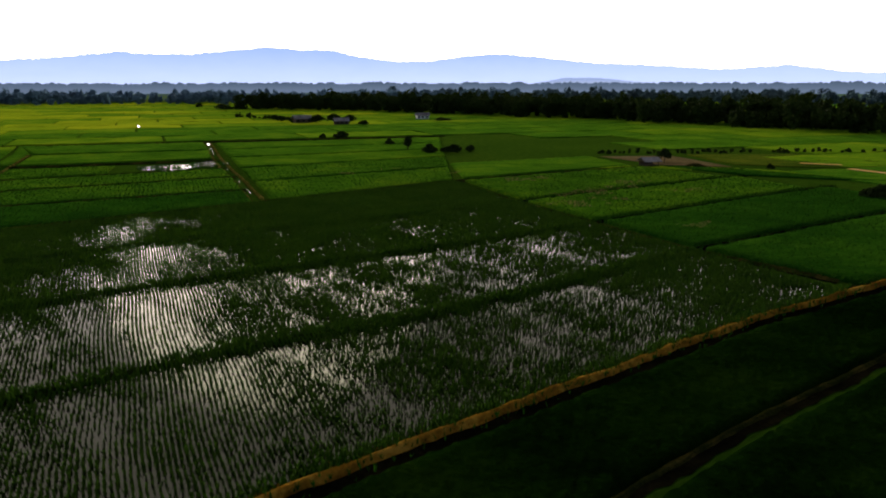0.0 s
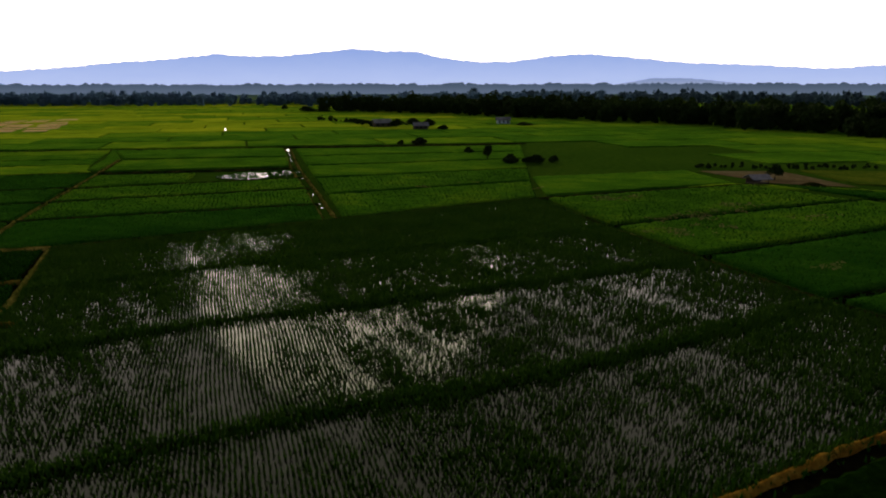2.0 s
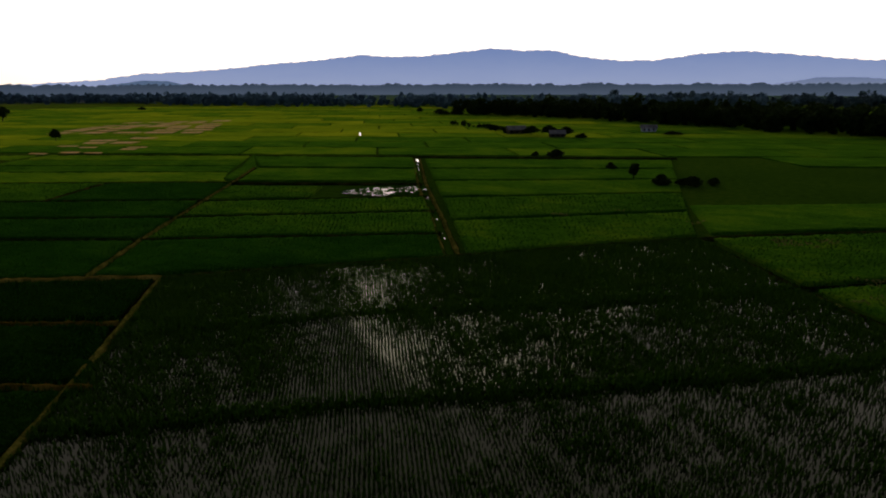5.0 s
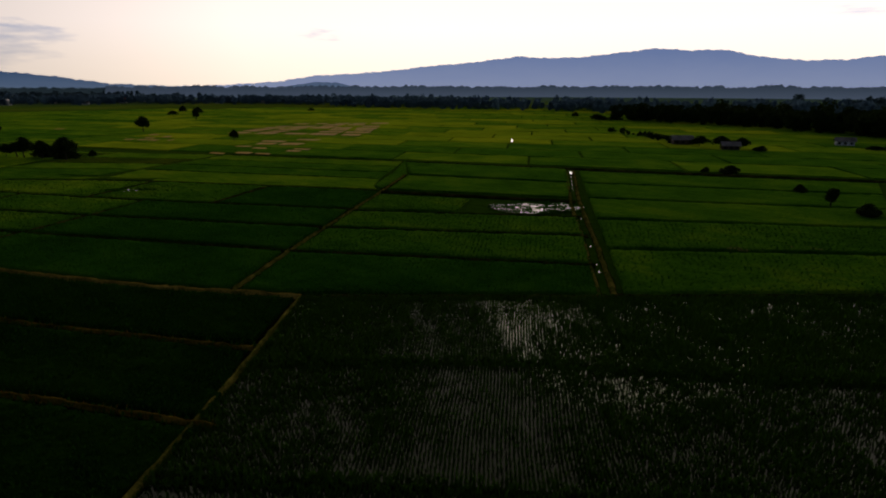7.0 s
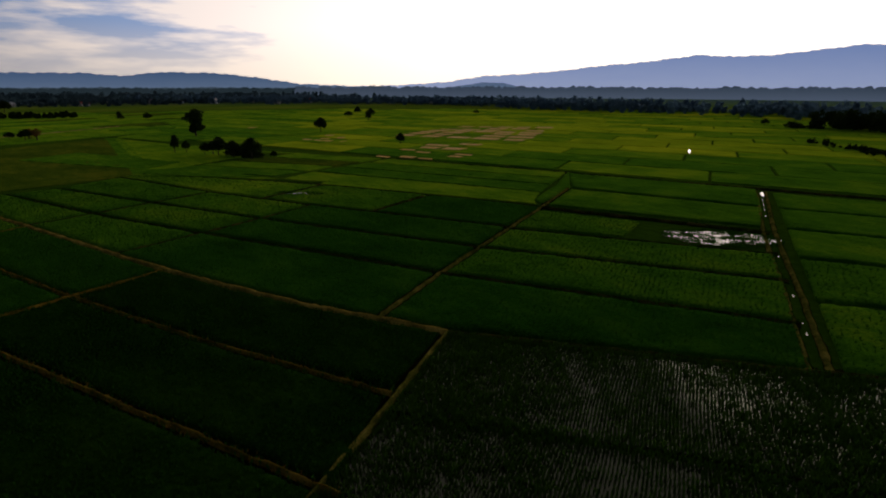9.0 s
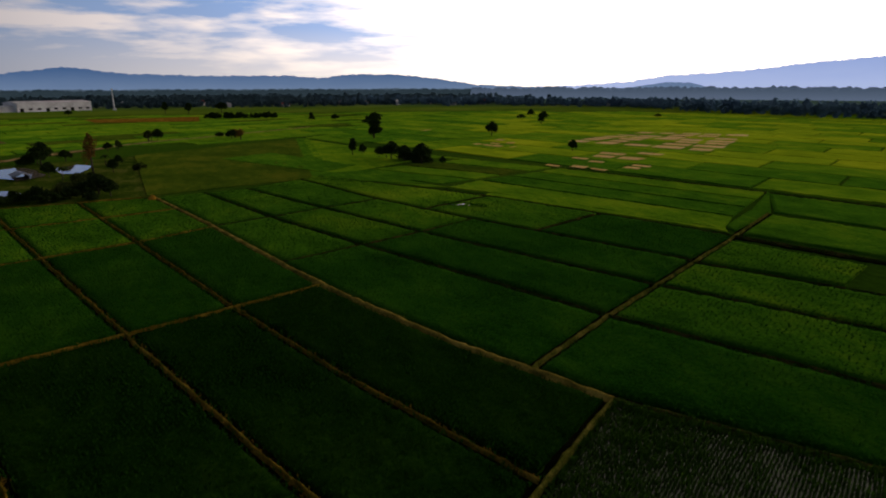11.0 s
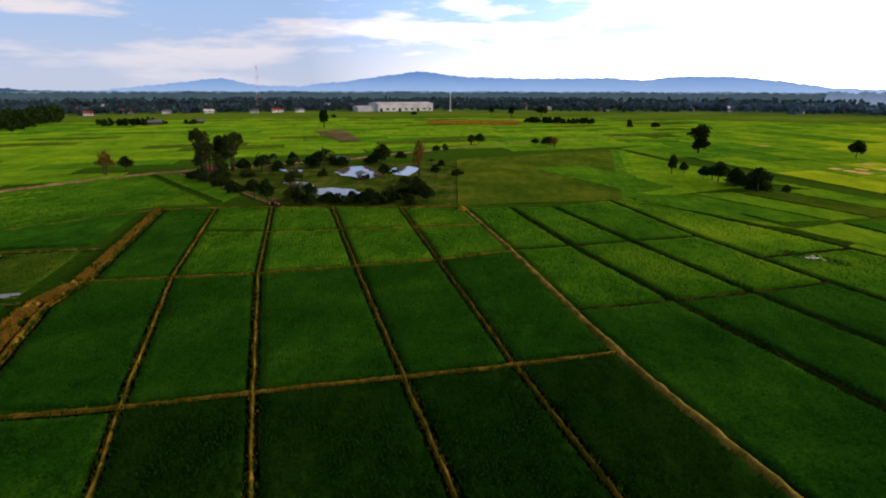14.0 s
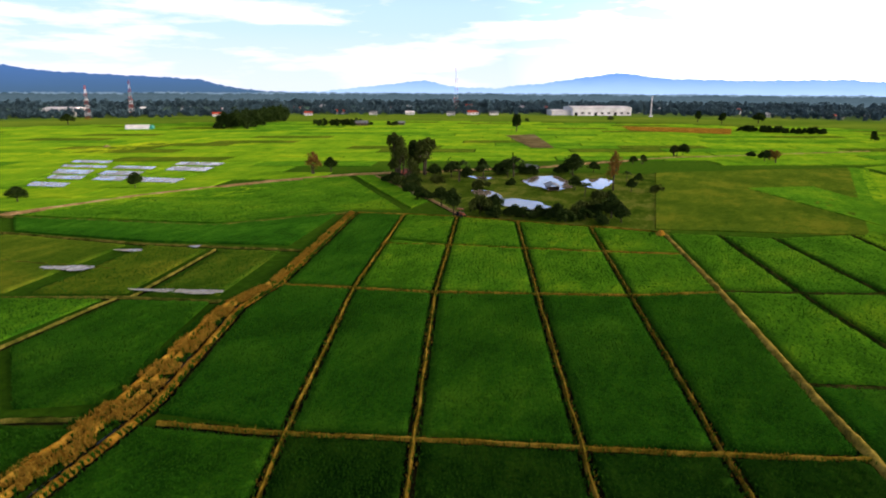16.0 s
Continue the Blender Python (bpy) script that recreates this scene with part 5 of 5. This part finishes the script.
def lattice_mast(x, y, high, foot, label):
    """A tapering lattice tower painted in red and white bands."""
    root = tagged(new("lattice_tower"), label, "tower")
    bands = 9

    def w(t):
        return foot * (1 - 0.8 * t) / 2

    for b in range(bands):
        t0, t1 = b / bands, (b + 1) / bands
        bm = bmesh.new()
        for sx, sy in ((-1, -1), (1, -1), (1, 1), (-1, 1)):
            limb(bm, (sx * w(t0), sy * w(t0), t0 * high), (sx * w(t1), sy * w(t1), t1 * high), 0.11, 0.09, 4)
            nx, ny = (-sy, sx)
            limb(bm, (sx * w(t0), sy * w(t0), t0 * high), (nx * w(t1), ny * w(t1), t1 * high), 0.06, 0.06, 4)
            limb(bm, (sx * w(t1), sy * w(t1), t1 * high), (nx * w(t1), ny * w(t1), t1 * high), 0.06, 0.06, 4)
        part("section", bm, RED_PAINT if b % 2 == 0 else WHITE, root)
    root.matrix_basis = pose(x, y, 0, 0, 0, 20)


factory(-868, -80, 78, 40, 11.5, 119, "long white factory hall with a low annex")
factory(-533, -630, 36, 24, 10.5, 110, "white factory shed among far trees")
lattice_mast(-860, -275, 60, 6.5, "tall red and white lattice tower")
lattice_mast(-484, -530, 34, 4.5, "red and white lattice tower")
lattice_mast(-568, -566, 40, 4.5, "red and white lattice tower")


def pole_mast(x, y, high):
    root = tagged(new("mast"), "slender white steel mast by the factory", "mast")
    bm = bmesh.new()
    limb(bm, (0, 0, 0), (0, 0, high), 0.9, 0.45, 8)
    part("pole", bm, WHITE, root)
    boxed("platform", WHITE, root, (-1.3, 1.3, -1.3, 1.3, high * 0.93, high * 0.95))
    boxed("footing", WHITE, root, (-2.2, 2.2, -2.2, 2.2, 0, 1.2))
    root.matrix_basis = pose(x, y, 0)


pole_mast(-848, -11, 25)
for x, y, w, h, t, wall, roof, label in (
    (-836, 478, 14, 9, 30, WHITE, RED_TIN, "far temple house with a bright red roof"), (-845, 516, 20, 4, 30, WHITE, WHITE, "long low white house on the far plain"),
    (-780, -222, 22, 7, 120, WHITE, RED_TIN, "village house with a red roof"), (-800, -200, 18, 6, 120, WHITE, TIN, "low village house with a grey roof"), (-765, -245, 16, 6, 110, WHITE, TIN, "low village house with a grey roof"),
    (-708, -374, 20, 7, 120, WHITE, RED_TIN, "village house with a red roof"), (-735, -340, 16, 6, 120, WHITE, TIN, "low village house with a grey roof"), (-680, -400, 15, 6, 120, WHITE, RED_TIN, "village house with a red roof"),
    (-760, -300, 18, 6, 120, WHITE, WHITE, "small white village house"), (-650, -440, 18, 6, 130, WHITE, TIN, "low village house with a grey roof"), (-610, -480, 14, 6, 130, WHITE, RED_TIN, "village house with a red roof"),
    (-820, 420, 16, 5, 50, WHITE, TIN, "low farmhouse among far trees"), (-700, 600, 18, 5, 60, WHITE, TIN, "low farmhouse among far trees"), (-740, 560, 14, 5, 60, WHITE, WHITE, "small white farmhouse on the far plain"),
    (-660, 640, 16, 5, 60, WHITE, TIN, "low farmhouse among far trees"), (-905, 120, 20, 7, 100, WHITE, WHITE, "small white house by the trees"), (-915, 190, 16, 6, 100, WHITE, TIN, "low house by the trees"),
    (-524, -236, 10, 4.5, 120, WOOD, TIN, "weathered farm shed with a tin roof"), (-536, -205, 12, 4.5, 110, WOOD, TIN, "weathered farm shed with a tin roof"),
    (-11, 329, 6.5, 3.4, 10, WHITE, TIN, "small farm hut with a tin roof"), (-68, 296, 8, 3.8, 30, WOOD, TIN, "farm shed under trees with a grey roof"), (-47, 283, 6, 3.2, 20, WOOD, TIN, "farm shed under trees with a grey roof"),
    (-249, -59, 6.5, 2.9, 40, WOOD, RED_TIN, "farm shed with a rusty red roof"), (-284, -20, 5.0, 2.8, 60, WHITE, TIN, "small white hut by the pond"),
):
    small = 0.62 if w > 11 else 1.0
    back = 1.0 + 0.05 * ((abs(x) * 7 + abs(y) * 3) % 5) / 4 if w > 11 else 1.0
    house(x * back, y * back, w * small, w * small * 0.6, h * (0.8 if w > 11 else 1.0), t, wall, roof, label)
rng_h = np.random.default_rng(5)
for k in range(30):
    b = radians(64 + 76 * k / 30 + rng_h.uniform(-1, 1))
    d = rng_h.uniform(860, 1040)
    house(-40 - d * math.sin(b), 40 + d * math.cos(b), rng_h.uniform(8, 15), rng_h.uniform(6, 9), rng_h.uniform(4.5, 7.5), 60 + 40 * k, WHITE, (RED_TIN, TIN, WHITE)[k % 3], ("village house with a faded red roof", "village house with a grey tin roof", "white-roofed village house among trees")[k % 3])
open_hut(47, 137, 3.8, 2.8, 2.2, 15, TIN, "open wooden field hut with a grey roof")
open_hut(-241, -2, 8.0, 4.0, 2.4, 20, TIN, "open shelter with a tin roof over the pond")


def tent(x, y):
    root = tagged(new("greenhouse"), "white plastic greenhouse with a turquoise end", "greenhouse")
    bm = bmesh.new()
    ring = [[bm.verts.new((s * 9.0, 3.6 * math.cos(a), 3.6 * math.sin(a) + 0.05)) for a in (math.pi * k / 10 for k in range(11))] for s in (-1, 1)]
    for k in range(10):
        bm.faces.new((ring[0][k], ring[1][k], ring[1][k + 1], ring[0][k + 1]))
    bm.faces.new(ring[0])
    bmesh.ops.recalc_face_normals(bm, faces=bm.faces)
    part("cover", bm, WHITE, root)
    bm = bmesh.new()
    prism(bm, 9.0, 11.5, -3.2, 3.2, 0, 2.4, 1.0)
    bmesh.ops.recalc_face_normals(bm, faces=bm.faces)
    part("end_sheet", bm, BLUE_TARP, root, "turquoise plastic sheet")
    root.matrix_basis = pose(x, y, 0, 0, 0, 125)


tent(-404, -372)


def tractor(x, y, turn):
    """A small two-wheeled field tractor with a canopy."""
    root = tagged(new("tractor"), "rusty red field tractor parked on a bund", "tractor")
    boxed("body", RUST, root, (-1.1, 0.6, -0.4, 0.4, 0.5, 1.1))
    boxed("hood", RUST, root, (0.6, 1.4, -0.3, 0.3, 0.55, 1.0))
    boxed("canopy", RUST, root, (-1.2, 0.5, -0.6, 0.6, 1.95, 2.05))
    for px in (-1.1, 0.4):
        for py in (-0.5, 0.5):
            bm = bmesh.new()
            limb(bm, (px, py, 1.0), (px, py, 1.97), 0.04, 0.04, 5)
            part("post", bm, WOOD, root)
    for px, r in ((-0.6, 0.62), (1.0, 0.4)):
        for s in (-1, 1):
            bm = bmesh.new()
            bmesh.ops.create_cone(bm, cap_ends=True, segments=20, radius1=r, radius2=r, depth=0.25, matrix=pose(px, s * 0.6, r, 90))
            bmesh.ops.bevel(bm, geom=[e for e in bm.edges if e.is_boundary is False and e.calc_face_angle(0) > 1.0], offset=0.05, segments=2)
            part("wheel", bm, DARK, root, "dark rubber wheel")
    root.matrix_basis = pose(x, y, 0.25, 0, 0, turn)


tractor(-188, -14.5, 60)


def mound(x, y, rx, ry, high, mat, label, seed):
    """A heap of earth or cut straw."""
    rng = np.random.default_rng(seed)
    a = np.linspace(0, 2 * np.pi, 20, endpoint=False)
    rows = [np.column_stack([x + rx * (1 - f) * np.cos(a) * rng.uniform(0.85, 1.15, 20), y + ry * (1 - f) * np.sin(a) * rng.uniform(0.85, 1.15, 20), np.full(20, high * math.sin(f * math.pi / 2) * 1.0)]) for f in (0, 0.25, 0.5, 0.75, 0.93)]
    v = np.vstack(rows)
    f = [[i * 20 + k, i * 20 + (k + 1) % 20, (i + 1) * 20 + (k + 1) % 20, (i + 1) * 20 + k] for i in range(4) for k in range(20)]
    f.append([80, 85, 90, 95])
    tagged(new("heap", mesh_from("heap", v, f, mat)), label, "heap")


mound(-187.5, 35, 2.4, 1.3, 1.3, ORANGE, "heap of brown earth and straw on a bund", 1)
mound(57.5, 136.8, 3.0, 1.2, 0.9, BUND_GREEN, "low dark heap on bare ground", 2)
mound(-285, -262, 3.0, 1.6, 1.5, FALLOW, "pale straw heap in a far field", 3)


# ---- plots of bare, flooded and ripe ground ----
def plot(corners, mat, label, z=0.10, name="plot", step=2.0):
    """A patch of open ground between four corners, a little uneven."""
    a, b, c, d = [np.array(p, float) for p in corners]
    nu, nv = max(3, int(np.hypot(*(b - a)) / step)), max(3, int(np.hypot(*(d - a)) / step))
    u, v = np.meshgrid(np.linspace(0, 1, nu), np.linspace(0, 1, nv), indexing="ij")
    u, v = u[..., None], v[..., None]
    g = (a * (1 - u) + b * u) * (1 - v) + (d * (1 - u) + c * u) * v
    h = z + 0.04 * wave(g[..., 0], g[..., 1], 0.5)
    i, j = np.meshgrid(np.arange(nu - 1), np.arange(nv - 1), indexing="ij")
    k = (i * nv + j).ravel()
    f = np.stack([k, k + nv, k + nv + 1, k + 1], 1)
    if (b - a)[0] * (d - a)[1] - (b - a)[1] * (d - a)[0] < 0:
        f = f[:, ::-1]
    tagged(new(name, mesh_from(name, np.concatenate([g, h[..., None]], -1).reshape(-1, 3), f, mat)), label, "plot", kind="structure")


def flooded(corners, mat=None):
    plot(corners, mat or FLOOD, "flooded bare paddy, sky reflection put partly into its colour", 0.46, "water", 4.0)


# yard with the field hut, and the thin fields beside it
plot([(40.6, 157), (51, 139.5), (66, 136.5), (60, 158)], FALLOW, "bare pale yard round a field hut", 0.12, "yard")
rice_field([(67, 139.7), (96, 130)], [(64, 161), (120, 162)], "olive", 0.3, seed=301)
rice_field([(32, 131), (66, 131), (88, 114)], [(30, 140), (55, 137.5), (92, 122)], "light", 0.3, seed=302)
rice_field([(48, 139), (66, 131)], [(62, 123), (88, 113)], "green", seed=303)
flooded([(83, 139.5), (91, 136.5), (91.5, 138), (83.5, 141)])
flooded([(87.5, 130), (92, 121), (94, 122), (89.5, 131)])
woods([(41, 163), (80, 165), (122, 166)], 3, 1.6, 60, LEAF, "low dark hedge along a ditch", 0.3, 20, 31)
# ponds of the farm, in rough grass
GRASS = speckled("rough_grass", (0.03, 0.065, 0.005), (0.07, 0.115, 0.010), (0.16, 0.17, 0.03), 0.10, 1.2, spec=0.0)
plot([(-190, -14), (-192, 37), (-300, 34), (-262, -70)], GRASS, "rough grass round a farm pond", 0.06, "grass")
plot([(-207, -31), (-190, -14), (-230, -35), (-256, -68)], GRASS, "rough grass round a farm pond", 0.05, "grass")
pool(-211, -4, 10.5, 7.0, 60, POND, 0.22, "muddy farm pond reflecting the sky", 21)
pool(-257, -7, 15.0, 9.0, 15, POND, 0.22, "muddy farm pond reflecting the sky", 22)
pool(-262, 9.5, 12.0, 5.5, 10, POND, 0.22, "muddy farm pond reflecting the sky", 23)
pool(-224, -19, 10.0, 3.2, 45, POND, 0.23, "narrow muddy pond reflecting the sky", 24)
pool(-258, -33, 6.0, 2.6, 70, POND, 0.22, "narrow muddy pond reflecting the sky", 25)
# wide plots behind the pond
rice_field([(-206, 78.5), (-352, 103)], [(-209, 87), (-352, 111)], "mid", 0.28, 1.6, seed=318, inset=0.0)
rice_field([(-193, 33.5), (-206, 80)], [(-300, 27), (-352, 104)], "olive", 0.34, 1.6, seed=310, inset=0.15)
rice_field([(-208, 84), (-238, 131)], [(-350, 107), (-312, 116)], "light", 0.30, 1.6, seed=316, inset=0.15)
rice_field([(-314, 121), (-356, 110)], [(-326, 158), (-392, 146)], "light", 0.30, 1.6, seed=317, inset=0.15)
rice_field([(-217, 86), (-230, 101)], [(-271, 58), (-284, 80)], "mid", 0.5, 1.5, seed=311, inset=0.15)
rice_field([(-176, 105), (-202, 88)], [(-172, 111), (-204, 97)], "light", 0.34, 1.2, seed=312, inset=0.15)
rice_field([(-240, 134), (-222, 148)], [(-298, 100), (-306, 117)], "light", 0.34, 1.6, seed=313, inset=0.15)
rice_field([(-101, 137.5), (-157.5, 113.8)], [(-105, 141), (-160, 117)], "light", 0.34, 1.0, seed=314, inset=0.15)
rice_field([(-205, 78), (-178, 108)], [(-218, 85), (-206, 99)], "mid", 0.5, 1.2, seed=315, inset=0.15)
# fallow, orange earth and flooded terraces farther out
plot([(-463, -84), (-483, -68), (-385, -32), (-379, -44)], FALLOW, "dry fallow plot in the far fields", 0.5)
plot([(-612, -20), (-620, 70), (-545, 66), (-560, -8)], ORANGE, "freshly dug orange earth field", 0.6, step=6.0)
rng_t = np.random.default_rng(12)


def terraces(a, b, c, d, nu, nv, share, mat=None):
    """Small flooded plots in a quadrilateral, with green bunds left between them."""
    a, b, c, d = [np.array(p, float) for p in (a, b, c, d)]

    def at(u, v):
        return tuple((a * (1 - u) + b * u) * (1 - v) + (d * (1 - u) + c * u) * v)

    for m in range(nu):
        for k in range(nv):
            if rng_t.uniform() < share:
                u0, u1 = (m + rng_t.uniform(0.03, 0.2)) / nu, (m + rng_t.uniform(0.8, 0.97)) / nu
                v0, v1 = (k + rng_t.uniform(0.05, 0.25)) / nv, (k + rng_t.uniform(0.7, 0.96)) / nv
                flooded([at(u0, v0), at(u1, v0), at(u1, v1), at(u0, v1)], mat)


terraces((-276, 222), (-204, 250), (-262, 342), (-306, 300), 5, 7, 0.80)
terraces((-224, 188), (-196, 200), (-206, 228), (-246, 212), 3, 3, 0.4)
terraces((-200, 160), (-166, 165), (-184, 200), (-216, 186), 4, 6, 0.45)
terraces((-262, 178), (-280, 172), (-300, 200), (-284, 206), 3, 4, 0.45)
terraces((-352, 178), (-372, 172), (-384, 200), (-360, 206), 3, 4, 0.4)
terraces((-258, 182), (-262, 190), (-276, 214), (-272, 182), 2, 4, 0.5)
terraces((-174, -165), (-184, -118), (-256, -148), (-236, -226), 3, 5, 0.7, SKYWATER)
for cx, cy, rx, ry, turn in ((-113.5, -36, 7.5, 0.9, 107), (-115.5, -65, 5.0, 1.3, 108), (-129, -65, 2.8, 0.8, 107), (-136.7, -55, 1.2, 0.6, 107)):
    for k in range(3):
        pool(cx + (k - 1) * rx * 0.5 * math.cos(radians(turn)), cy + (k - 1) * rx * 0.5 * math.sin(radians(turn)), rx * 0.55, ry * (0.7 + 0.25 * k), turn, SKYWATER, 0.40 + 0.004 * k, "shallow pale water along a paddy edge", int(-cx) + k)
rice_field([(-225, -255), (-262, -236)], [(-264, -272), (-380, -258)], "yellow", 0.4, 3.0, seed=320)
